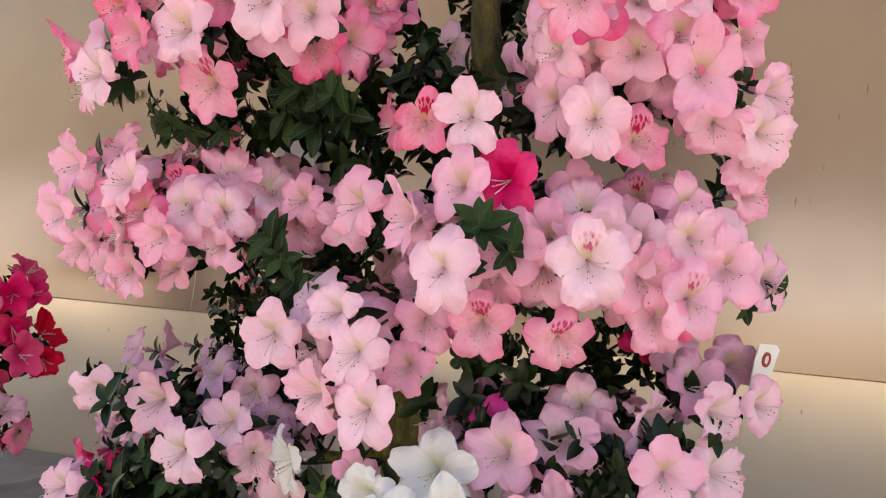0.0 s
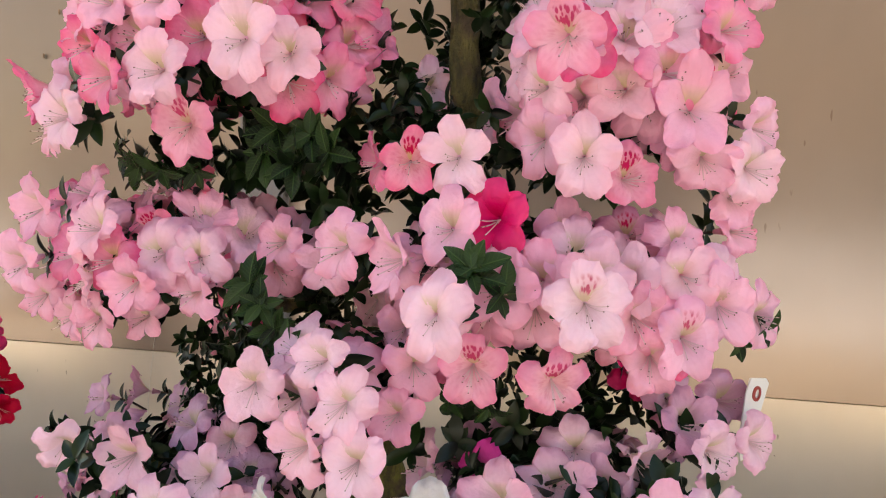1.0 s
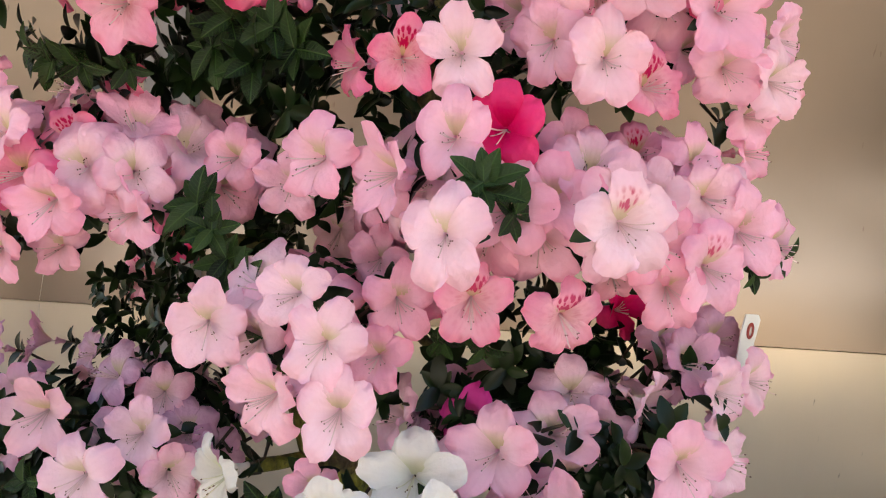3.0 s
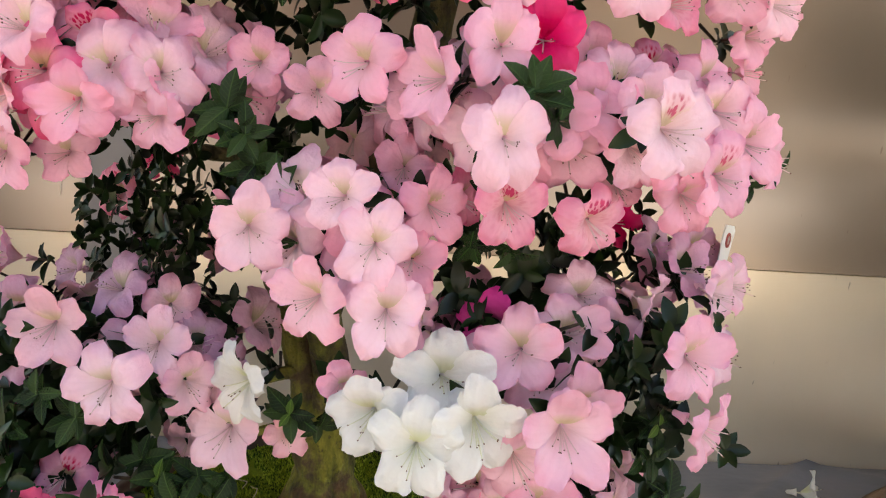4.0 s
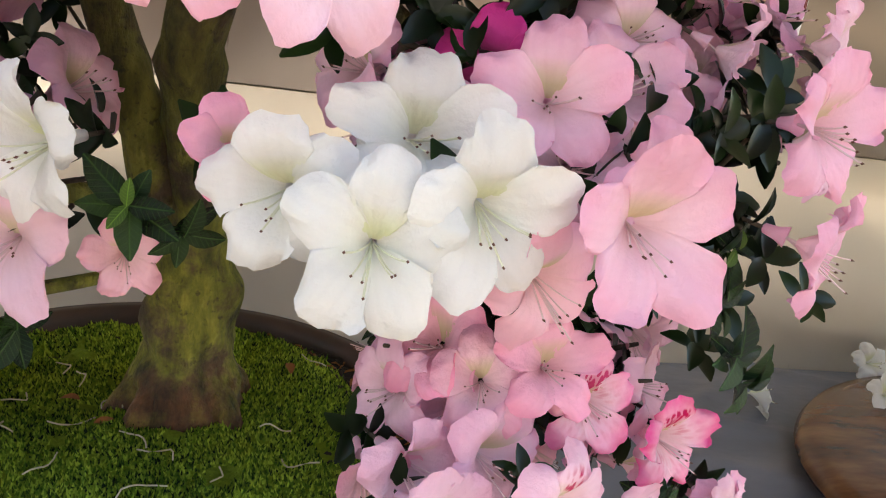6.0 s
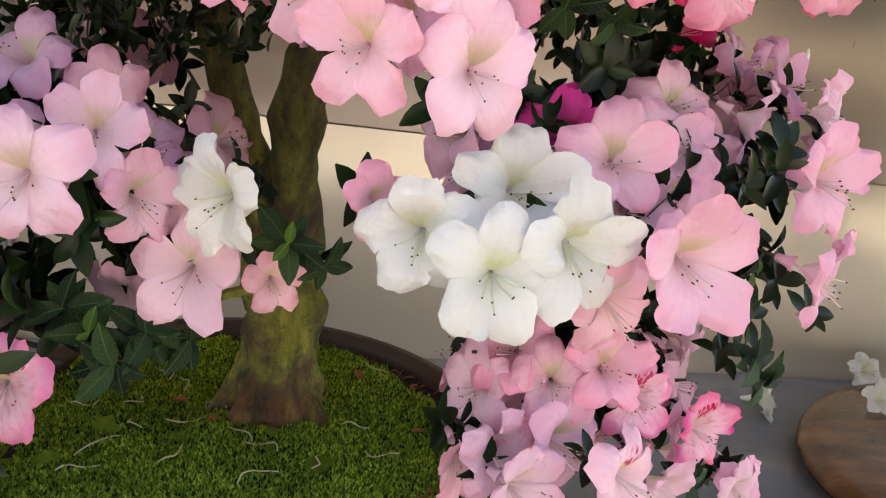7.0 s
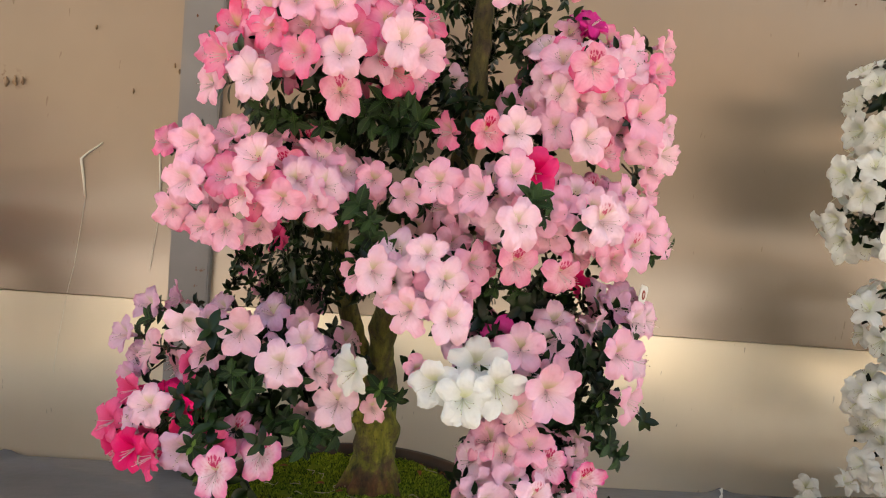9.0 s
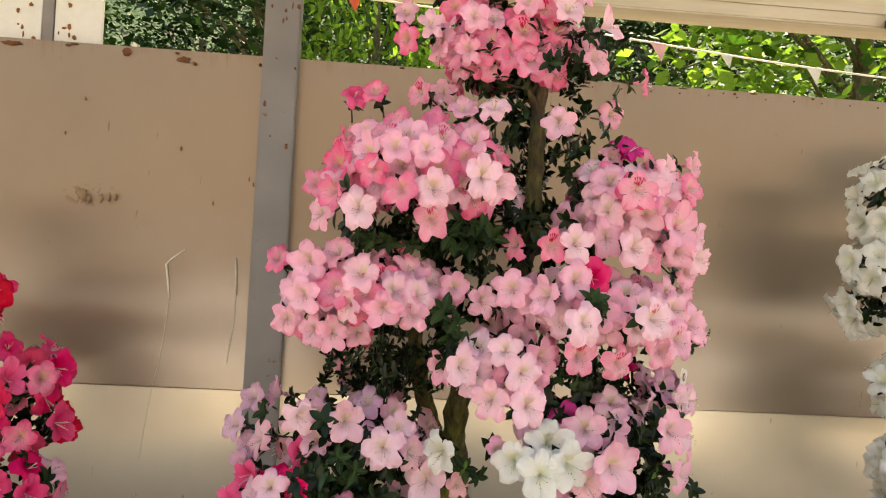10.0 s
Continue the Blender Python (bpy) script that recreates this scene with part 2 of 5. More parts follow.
def metal_material(name, tint, metal=0.75, base_rough=0.36):
    """Dull rolled aluminium sheet with smears, fine vertical rolling lines and dirt."""
    m, n, l, p = material(name, 0.4, metal)
    p.inputs["Anisotropic"].default_value = 0.8
    tg = n.new("ShaderNodeTangent")
    tg.direction_type, tg.axis = "RADIAL", "Z"
    l.new(tg.outputs[0], p.inputs["Tangent"])
    smear = noise_tex(n, l, 2.5, 4, 0.6, (1.0, 1, 0.8))
    lines = noise_tex(n, l, 30, 5, 0.7, (6, 1, 0.15))
    dirt = noise_tex(n, l, 9, 6, 0.7)
    c = ramp(n, l, smear, [(0.3, tint), (0.7, tuple(x * 0.88 for x in tint))])
    c = mixc(n, l, maths(n, l, "MULTIPLY", lines, 0.10), c, tuple(x * 0.8 for x in tint))
    c = mixc(n, l, ramp(n, l, dirt, [(0.66, (0, 0, 0)), (0.80, (0.35, 0.35, 0.35))]), c, (0.28, 0.20, 0.13))
    # rust that has run down from the cut top edge, and one dried splash
    tc = n.new("ShaderNodeTexCoord")
    sp = n.new("ShaderNodeSeparateXYZ")
    l.new(tc.outputs["Object"], sp.inputs[0])
    runs = noise_tex(n, l, 16, 5, 0.65, (3.0, 1, 0.25))
    edge = maths(n, l, "ADD", sp.outputs[2], maths(n, l, "MULTIPLY", runs, 0.22))
    mr = n.new("ShaderNodeMapRange")
    for k, val in zip((1, 2, 3, 4), (1.965, 2.04, 0.0, 0.5)):
        mr.inputs[k].default_value = val
    l.new(edge, mr.inputs[0])
    c = mixc(n, l, mr.outputs[0], c, (0.20, 0.10, 0.045))
    dx = maths(n, l, "MULTIPLY", maths(n, l, "SUBTRACT", sp.outputs[0], -0.835), 14.0)
    dz = maths(n, l, "MULTIPLY", maths(n, l, "SUBTRACT", sp.outputs[2], 1.522), 34.0)
    splash = maths(n, l, "SUBTRACT", 1.0, maths(n, l, "ADD", maths(n, l, "MULTIPLY", dx, dx), maths(n, l, "MULTIPLY", dz, dz)))
    blots = ramp(n, l, noise_tex(n, l, 55, 3, 0.5), [(0.50, (0, 0, 0)), (0.58, (0.75, 0.75, 0.75))])
    c = mixc(n, l, maths(n, l, "MULTIPLY", maths(n, l, "MAXIMUM", splash, 0.0), blots), c, (0.13, 0.07, 0.035))
    # scattered short scuffs
    scuff = ramp(n, l, noise_tex(n, l, 42, 2, 0.4, (2.2, 1, 0.5)), [(0.765, (0, 0, 0)), (0.80, (0.6, 0.6, 0.6))])
    c = mixc(n, l, scuff, c, (0.16, 0.11, 0.08))
    l.new(c, p.inputs["Base Color"])
    l.new(maths(n, l, "ADD", maths(n, l, "MULTIPLY", smear, 0.12), base_rough), p.inputs["Roughness"])
    bump(n, l, p, maths(n, l, "ADD", lines, maths(n, l, "MULTIPLY", smear, 2.0)), 0.05, 0.002)
    return m


def painted_steel():
    m, n, l, p = material("chipped_painted_steel", 0.5)
    f = noise_tex(n, l, 26, 6, 0.65)
    g = noise_tex(n, l, 5, 3)
    c = ramp(n, l, g, [(0.3, (0.24, 0.22, 0.22)), (0.7, (0.175, 0.16, 0.16))])
    c = mixc(n, l, ramp(n, l, f, [(0.66, (0, 0, 0)), (0.69, (1, 1, 1))]), c, (0.16, 0.06, 0.025))
    l.new(c, p.inputs["Base Color"])
    bump(n, l, p, f, 0.25, 0.002)
    return m


def moss_material(name, a, b):
    m, n, l, p = material(name, 0.95, 0, 0.1)
    f = noise_tex(n, l, 260, 6, 0.7)
    g = noise_tex(n, l, 14, 4)
    geo = n.new("ShaderNodeNewGeometry")
    c = ramp(n, l, f, [(0.3, a), (0.7, b)])
    c = mixc(n, l, maths(n, l, "MULTIPLY", g, 0.6), c, tuple(x * 0.55 for x in a))
    c = mixc(n, l, maths(n, l, "MULTIPLY", geo.outputs["Random Per Island"], 0.4), c, tuple(x * 1.5 for x in b))
    l.new(c, p.inputs["Base Color"])
    bump(n, l, p, f, 0.9, 0.004)
    return m


def cloth_material():
    m, n, l, p = material("grey_vinyl_sheet", 0.42)
    f = noise_tex(n, l, 3.0, 4, 0.6, (1, 2.2, 1))
    g = noise_tex(n, l, 90, 3)
    l.new(ramp(n, l, f, [(0.3, (0.11, 0.116, 0.138)), (0.7, (0.19, 0.195, 0.225))]), p.inputs["Base Color"])
    bump(n, l, p, maths(n, l, "ADD", f, maths(n, l, "MULTIPLY", g, 0.06)), 0.4, 0.02)
    return m


def slab_material():
    m, n, l, p = material("polished_burl", 0.24, 0.0, 0.5)
    g = noise_tex(n, l, 7, 6, 0.6, (1, 3.5, 1))
    f = noise_tex(n, l, 60, 4, 0.6, (1, 5, 1))
    c = ramp(n, l, g, [(0.3, (0.030, 0.011, 0.005)), (0.5, (0.14, 0.052, 0.018)), (0.72, (0.30, 0.13, 0.048))])
    l.new(mixc(n, l, maths(n, l, "MULTIPLY", f, 0.4), c, (0.06, 0.025, 0.012)), p.inputs["Base Color"])
    bump(n, l, p, f, 0.1, 0.001)
    return m


BARK = bark_material()
TWIG = simple("twig_bark", (0.065, 0.045, 0.028), (0.028, 0.02, 0.013), 0.85, scale=120, bumps=0.4)
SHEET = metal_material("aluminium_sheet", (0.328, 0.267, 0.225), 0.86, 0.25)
# same metal below the seam; its brighter reflection is put into a paler tint
SHEET_LOW_BRIGHT = metal_material("aluminium_sheet_brightened", (0.77, 0.665, 0.525), 0.50, 0.26)
STEEL = painted_steel()
MOSS = moss_material("moss", (0.045, 0.085, 0.008), (0.20, 0.30, 0.03))


def moss_tip_material():
    m, n, l, p = material("moss_tip", 0.8, 0, 0.2)
    geo = n.new("ShaderNodeNewGeometry")
    g = noise_tex(n, l, 16, 4)
    f = maths(n, l, "ADD", maths(n, l, "MULTIPLY", geo.outputs["Random Per Island"], 0.6), maths(n, l, "MULTIPLY", g, 0.5))
    l.new(ramp(n, l, f, [(0.28, (0.006, 0.018, 0.002)), (0.52, (0.095, 0.20, 0.012)), (0.84, (0.40, 0.56, 0.06))]), p.inputs["Base Color"])
    return m


MOSS_TIP = moss_tip_material()
SOIL = simple("dark_soil", (0.030, 0.020, 0.014), (0.012, 0.009, 0.007), 0.95, scale=140, bumps=0.8, dist=0.004)
GLAZE = simple("brown_stoneware", (0.055, 0.027, 0.017), (0.030, 0.016, 0.011), 0.6, scale=30, bumps=0.15)
CLOTH = cloth_material()
SLAB = slab_material()
FILAMENT = simple("filament", (0.82, 0.62, 0.62), (0.78, 0.55, 0.56), 0.5, scale=20, bumps=0)
PALE_FILAMENT = simple("pale_filament", (0.80, 0.80, 0.62), (0.72, 0.74, 0.52), 0.5, scale=20, bumps=0)
THREAD = simple("dry_filament", (0.62, 0.58, 0.45), (0.50, 0.45, 0.33), 0.6, scale=40, bumps=0)
ANTHER = simple("anther", (0.17, 0.065, 0.04), (0.10, 0.035, 0.02), 0.6, scale=40, bumps=0)
PLASTIC = simple("white_plastic", (0.80, 0.79, 0.76), (0.74, 0.73, 0.70), 0.4, scale=60, bumps=0.05)
REDINK = simple("red_ink", (0.35, 0.03, 0.02), (0.25, 0.02, 0.02), 0.5, scale=60, bumps=0)
RUST = simple("rust", (0.22, 0.085, 0.035), (0.10, 0.04, 0.02), 0.9, scale=60, bumps=0.4)
DRIED = simple("dried_splash", (0.34, 0.23, 0.15), (0.24, 0.15, 0.09), 0.8, scale=70, bumps=0.2)
SCRATCH = simple("bright_scratch", (0.86, 0.80, 0.68), (0.74, 0.68, 0.56), 0.5, 0.0, scale=60, bumps=0.1)
TIMBER = simple("white_painted_timber", (0.62, 0.56, 0.47), (0.52, 0.46, 0.37), 0.6, scale=18, bumps=0.3, stretch=(0.3, 4, 4))
ROOFING = simple("roof_sheet", (0.55, 0.48, 0.38), (0.45, 0.39, 0.30), 0.6, scale=6, bumps=0.1)
GROUND = simple("gravel_ground", (0.42, 0.35, 0.26), (0.27, 0.22, 0.16), 0.95, scale=9, bumps=0.6, dist=0.02)
# colours of the unseen yard bands, chosen for what the sheets reflect
BAND_TAN = simple("reflected_tan", (0.235, 0.195, 0.165), (0.20, 0.165, 0.14), 0.9, scale=4, bumps=0.2)
BAND_DARK = simple("reflected_dark", (0.13, 0.105, 0.08), (0.11, 0.09, 0.07), 0.8, scale=4, bumps=0.2)
BAND_PALE = simple("reflected_pale", (0.60, 0.65, 0.74), (0.52, 0.565, 0.645), 0.8, scale=6, bumps=0.2)
HILL = simple("undergrowth", (0.035, 0.085, 0.015), (0.012, 0.035, 0.008), 0.95, scale=5, bumps=1.0, dist=0.2)
DEADLEAF = simple("dead_leaf", (0.36, 0.13, 0.03), (0.20, 0.07, 0.02), 0.7, scale=80, bumps=0.2)
CORD = simple("white_cord", (0.75, 0.74, 0.72), None, 0.6, scale=80, bumps=0.1)


# ---- building helpers ----
def link_mesh(name, verts, faces, mats, parent=None, label="", smooth=True, slots=None):
    me = bpy.data.meshes.new(name)
    me.from_pydata([tuple(v) for v in verts], [], faces)
    for mt in mats if isinstance(mats, (list, tuple)) else [mats]:
        me.materials.append(mt)
    if slots is not None:
        me.polygons.foreach_set("material_index", slots)
    me.polygons.foreach_set("use_smooth", [smooth] * len(me.polygons))
    me.update()
    ob = new(name, me)
    ob.parent = parent
    return tagged(ob, label)


def part(name, bm, mat, parent=None, label="", smooth=False):
    me = bpy.data.meshes.new(name)
    bm.to_mesh(me)
    bm.free()
    me.materials.append(mat)
    me.polygons.foreach_set("use_smooth", [smooth] * len(me.polygons))
    ob = new(name, me)
    ob.parent = parent
    return tagged(ob, label)


def box(x0, x1, y0, y1, z0, z1, bevel=0.003):
    bm = bmesh.new()
    bmesh.ops.create_cube(bm, size=1, matrix=Matrix.LocRotScale(((x0 + x1) / 2, (y0 + y1) / 2, (z0 + z1) / 2), None, (x1 - x0, y1 - y0, z1 - z0)))
    if bevel:
        bmesh.ops.bevel(bm, geom=bm.edges[:], offset=bevel, segments=2, affect="EDGES")
    return bm


def tube(points, radii, sides=8, wobble=0.0, close=True):
    """Verts and faces of a bent, tapering tube through the points."""
    pts = [Vector(p) for p in points]
    verts, faces = [], []
    side = Vector((1, 0.13, 0.07))
    for i, (c, r) in enumerate(zip(pts, radii)):
        d = (pts[min(i + 1, len(pts) - 1)] - pts[max(i - 1, 0)]).normalized()
        a = (side - d * side.dot(d)).normalized()
        b = d.cross(a)
        for k in range(sides):
            w = 2 * math.pi * k / sides
            q = c + (a * math.cos(w) + b * math.sin(w)) * r
            if wobble:
                q += (q - c) * wobble * noise.noise(q * 45)
            verts.append(q)
    for i in range(len(pts) - 1):
        for k in range(sides):
            a, b = i * sides + k, i * sides + (k + 1) % sides
            faces.append((a, b, b + sides, a + sides))
    if close:
        faces.append(tuple(range(sides))[::-1])
        faces.append(tuple(range((len(pts) - 1) * sides, len(pts) * sides)))
    return verts, faces


def bend(ctrl, n):
    """n+1 points on a smooth curve through the control points, with interpolated radii (x, y, z, r)."""
    c = [Vector(p[:3]) for p in ctrl]
    r = [p[3] for p in ctrl]
    out, rad = [], []
    for i in range(n + 1):
        t = i / n * (len(c) - 1)
        k = min(int(t), len(c) - 2)
        f = t - k
        p0, p1, p2, p3 = c[max(k - 1, 0)], c[k], c[k + 1], c[min(k + 2, len(c) - 1)]
        out.append(0.5 * ((2 * p1) + (p2 - p0) * f + (2 * p0 - 5 * p1 + 4 * p2 - p3) * f * f + (3 * p1 - p0 - 3 * p2 + p3) * f ** 3))
        rad.append(r[k] + (r[k + 1] - r[k]) * f)
    return out, rad


class Pile:
    """Collects many small pieces into one mesh."""

    def __init__(self):
        self.v, self.f, self.s = [], [], []

    def add(self, verts, faces, slot=0):
        o = len(self.v)
        self.v.extend(verts)
        self.f.extend(tuple(i + o for i in f) for f in faces)
        self.s.extend([slot] * len(faces))

    def done(self, name, mats, parent=None, label="", smooth=True):
        return link_mesh(name, self.v, self.f, mats, parent, label, smooth, self.s)


# ---- the back wall, post and beam ----
WALL, TABLE, SEAM, TOP = 0.66, 0.745, 1.088, 1.870
wall = tagged(new("wall_back"), "low back wall of dull aluminium sheets on a timber backing", "wall", kind="structure")
part("backing", box(-3.2, 3.2, WALL + 0.012, WALL + 0.05, 0.0, TOP - 0.012, 0), TIMBER, wall)


def sheet(x0, x1, z0, z1, proud, seed, mat):
    """One metal sheet, slightly buckled, with a folded top edge."""
    nx, nz = 44, 22
    verts, faces = [], []
    for j in range(nz + 1):
        for i in range(nx + 1):
            x, z = x0 + (x1 - x0) * i / nx, z0 + (z1 - z0) * j / nz
            y = WALL - proud + 0.0022 * noise.noise((x * 2.2, seed * 7.3, z * 2.6)) + 0.0008 * noise.noise((x * 9, seed, z * 9))
            verts.append((x, y, z))
    for j in range(nz):
        for i in range(nx):
            a = j * (nx + 1) + i
            faces.append((a, a + 1, a + nx + 2, a + nx + 1))
    front = len(verts)
    back = 2 * front
    verts += verts[:] + [(x, y + 0.010, z) for x, y, z in verts]
    ring = [i for i in range(nx + 1)] + [j * (nx + 1) + nx for j in range(1, nz + 1)] + [nz * (nx + 1) + i for i in range(nx - 1, -1, -1)] + [j * (nx + 1) for j in range(nz - 1, 0, -1)]
    for a, b in zip(ring, ring[1:] + ring[:1]):
        faces.append((b + front, a + front, a + back, b + back))
    return link_mesh("panel", verts, faces, mat, wall)


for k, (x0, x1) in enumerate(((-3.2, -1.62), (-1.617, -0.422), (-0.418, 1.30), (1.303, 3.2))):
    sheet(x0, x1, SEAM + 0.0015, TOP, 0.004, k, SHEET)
    sheet(x0, x1, TABLE - 0.3, SEAM - 0.0015, 0.000, k + 9, SHEET_LOW_BRIGHT)


def rust_patch(x, z, w, h, seed, mat=RUST, y=WALL - 0.0085):
    rng = random.Random(seed)
    ring = [(x + w * math.cos(a) * rng.uniform(0.5, 1.0), z + h * math.sin(a) * rng.uniform(0.5, 1.0)) for a in [i * math.pi / 8 for i in range(16)]]
    verts = [(px, y, pz) for px, pz in ring] + [(px, y + 0.003, pz) for px, pz in ring]
    faces = [tuple(range(16))[::-1]] + [(i, (i + 1) % 16, (i + 1) % 16 + 16, i + 16) for i in range(16)]
    return link_mesh("rust_stain", verts, faces, mat, wall)


for x, z, w, h in ((-0.645, 1.848, 0.020, 0.0085), (-0.775, 1.856, 0.014, 0.012), (-0.62, 1.840, 0.006, 0.006), (-1.03, 1.858, 0.030, 0.007), (-0.47, 1.848, 0.004, 0.006)):
    rust_patch(x, z, w, h, int(1000 * z + 50 * x))
for k, (x, z, w, h) in enumerate(((-0.853, 1.523, 0.016, 0.018), (-0.838, 1.512, 0.007, 0.012), (-0.812, 1.516, 0.005, 0.014), (-0.795, 1.518, 0.005, 0.013), (-0.780, 1.520, 0.004, 0.010))):
    rust_patch(x, z, w, h, 300 + k, DRIED)
for k, (x, z) in enumerate(((-0.462, 1.575), (-0.470, 1.568), (-0.480, 1.580), (-0.560, 1.520), (-0.640, 1.642), (-0.860, 1.742), (-0.90, 1.66))):
    rust_patch(x, z, 0.0022, 0.006, 320 + k, DRIED)
# nail heads along the top edge
for k in range(13):
    rust_patch(0.32 + 0.072 * k, TOP - 0.016, 0.0022, 0.0022, 400 + k)
rng = random.Random(5)
for i in range(16):
    rust_patch(rng.uniform(-1.5, 1.4), TOP - rng.uniform(0.003, 0.008), rng.uniform(0.003, 0.012), rng.uniform(0.0015, 0.004), i, RUST, WALL - 0.0068)


def scratch(points, width):
    pile = Pile()
    pts = [(x, WALL - 0.0075, z) for x, z in points]
    pile.add(*tube(pts, [width * (0.4 + 0.6 * math.sin(math.pi * (i + 0.5) / len(pts))) for i in range(len(pts))], 5))
    return pile.done("scratch", [SCRATCH], wall)


scratch([(-0.616, 1.408), (-0.645, 1.385), (-0.657, 1.372), (-0.650, 1.33), (-0.645, 1.290)], 0.0027)
scratch([(-0.645, 1.29), (-0.652, 1.22), (-0.66, 1.15), (-0.672, 1.09)], 0.0007)
scratch([(-0.672, 1.085), (-0.684, 1.0), (-0.692, 0.92)], 0.0009)
scratch([(-0.500, 1.395), (-0.497, 1.36), (-0.494, 1.31)], 0.0025)
scratch([(-0.494, 1.31), (-0.497, 1.24), (-0.507, 1.15)], 0.0006)

post = tagged(new("post"), "grey painted steel post with chipped rusty paint", "post", kind="structure")
part("front_face", box(-0.462, -0.380, WALL - 0.032, WALL - 0.012, TABLE, 3.0, 0.003), STEEL, post)
part("side_flange", box(-0.386, -0.380, WALL - 0.012, WALL + 0.01, TABLE, 3.0, 0.001), STEEL, post)
part("side_flange", box(-0.462, -0.456, WALL - 0.012, WALL + 0.01, TABLE, 3.0, 0.001), STEEL, post)
for i in range(16):
    rust_patch(-0.421 + rng.uniform(-0.036, 0.036), rng.uniform(1.60, 2.05), rng.uniform(0.002, 0.006), rng.uniform(0.003, 0.010), i + 70, RUST, WALL - 0.0335).parent = post

beam = tagged(new("beam"), "white-painted timber beam above the wall", "beam", kind="structure")
part("beam_face", box(-0.378, 3.2, WALL - 0.03, WALL + 0.06, 2.075, 2.20, 0.004), TIMBER, beam)
part("lower_strip", box(-0.378, 3.2, WALL - 0.042, WALL + 0.05, 2.040, 2.073, 0.004), TIMBER, beam)
part("bracket", box(1.02, 1.09, WALL - 0.09, WALL - 0.044, 2.035, 2.06, 0.004), RUST, beam, "rusty bracket under the beam")

board = tagged(new("notice_board"), "white weathered board with orange stains above the wall", "board", kind="structure")
part("panel", box(-1.5, -0.995, WALL + 0.055, WALL + 0.065, TOP - 0.1, 2.5, 0.001), PLASTIC, board)
part("panel", box(-0.965, -0.855, WALL + 0.055, WALL + 0.065, TOP - 0.1, 2.5, 0.001), PLASTIC, board)
part("stile", box(-0.993, -0.967, WALL + 0.052, WALL + 0.07, TOP - 0.1, 2.5, 0.001), STEEL, board)
rng = random.Random(8)
for i in range(14):
    rust_patch(rng.choice((-1.04, -0.93)) + rng.uniform(-0.03, 0.03), rng.uniform(1.88, 1.98), rng.uniform(0.002, 0.008), rng.uniform(0.003, 0.010), i + 200, DEADLEAF, WALL + 0.0530).parent = board

roof = tagged(link_mesh("ceiling", *(lambda xs: ([(x, y, 2.72 + 0.02 * (k % 2) + z - 0.06 * y) for z in (0, 0.012) for y in (-0.75, 1.5) for k, x in enumerate(xs)],
    [(i, i + 1, i + 1 + len(xs), i + len(xs)) for i in range(len(xs) - 1)] + [(i + 2 * len(xs), i + 3 * len(xs), i + 1 + 3 * len(xs), i + 1 + 2 * len(xs)) for i in range(len(xs) - 1)]))([-3.4 + 0.07 * i for i in range(98)]),
    ROOFING, smooth=False), "corrugated roof sheet over the display bench", "roof", kind="structure")

# unseen wall, added so its bands grade the reflection in the back wall
yard = tagged(new("wall_front"), "unseen wall across the yard, added for its reflection in the sheets", "wall", kind="structure")
part("tan_band", box(-16, 16, -9.3, -9.0, 1.3, 5.5, 0.01), BAND_TAN, yard, "tan upper band for the reflection")
part("dark_band", box(-16, 16, -9.31, -8.98, 0.45, 1.3, 0.01), BAND_DARK, yard, "dark brown band for the reflection")
part("pale_band", box(-16, 16, -9.32, -8.95, 0.0, 0.45, 0.01), BAND_PALE, yard, "pale bottom band for the reflection")
# unseen strip, added for the bluish band reflected just above the seam
tagged(part("path", box(-16, 16, -8.95, -5.4, -0.06, 0.03, 0.01), BAND_PALE), "unseen pale strip on the yard, added for its reflection", "path", kind="structure")
ground = tagged(link_mesh("ground", [(x * 6 - 150, y * 6 - 150, 0.0 if abs(y * 6 - 150) < 7 else 0.05 * noise.noise((x, y, 0))) for y in range(51) for x in range(51)],
    [(y * 51 + x, y * 51 + x + 1, y * 51 + x + 52, y * 51 + x + 51) for y in range(50) for x in range(50)], GROUND), "pale gravel ground", "ground", kind="structure")

# ---- bench ----
bench = tagged(new("display_bench"), "long display bench covered with a creased grey vinyl sheet", "bench")
part("top_board", box(-3.0, 3.0, -0.42, WALL - 0.002, TABLE - 0.05, TABLE - 0.012, 0.003), TIMBER, bench)
for lx in (-2.8, -0.9, 0.9, 2.8):
    for ly in (-0.36, 0.58):
        part("leg", box(lx - 0.03, lx + 0.03, ly - 0.03, ly + 0.03, 0.0, TABLE - 0.05, 0.003), TIMBER, bench)
nx, ny = 420, 90
verts, faces = [], []
for j in range(ny + 1):
    for i in range(nx + 1):
        x, y = -3.0 + 6.0 * i / nx, -0.43 + (WALL - 0.004 + 0.43) * j / ny
        crease = 0.003 * noise.noise((x * 2.4 + y * 3.0, y * 0.8, 3.1)) + 0.010 * max(0, 1 - 9 * abs(noise.noise((x * 2.2 - y * 2.6, x * 0.5, 9.0)))) ** 2
        crease += 0.006 * max(0, 1 - 10 * abs(noise.noise((x * 1.4 + y * 3.4, y * 0.5, 4.0)))) ** 2 - 0.004
        verts.append((x, y, TABLE - 0.006 + crease))
for j in range(ny):
    for i in range(nx):
        a = j * (nx + 1) + i
        faces.append((a, a + 1, a + nx + 2, a + nx + 1))
link_mesh("sheet_cover", verts, faces, CLOTH, bench, "dark grey vinyl cover, softly creased")
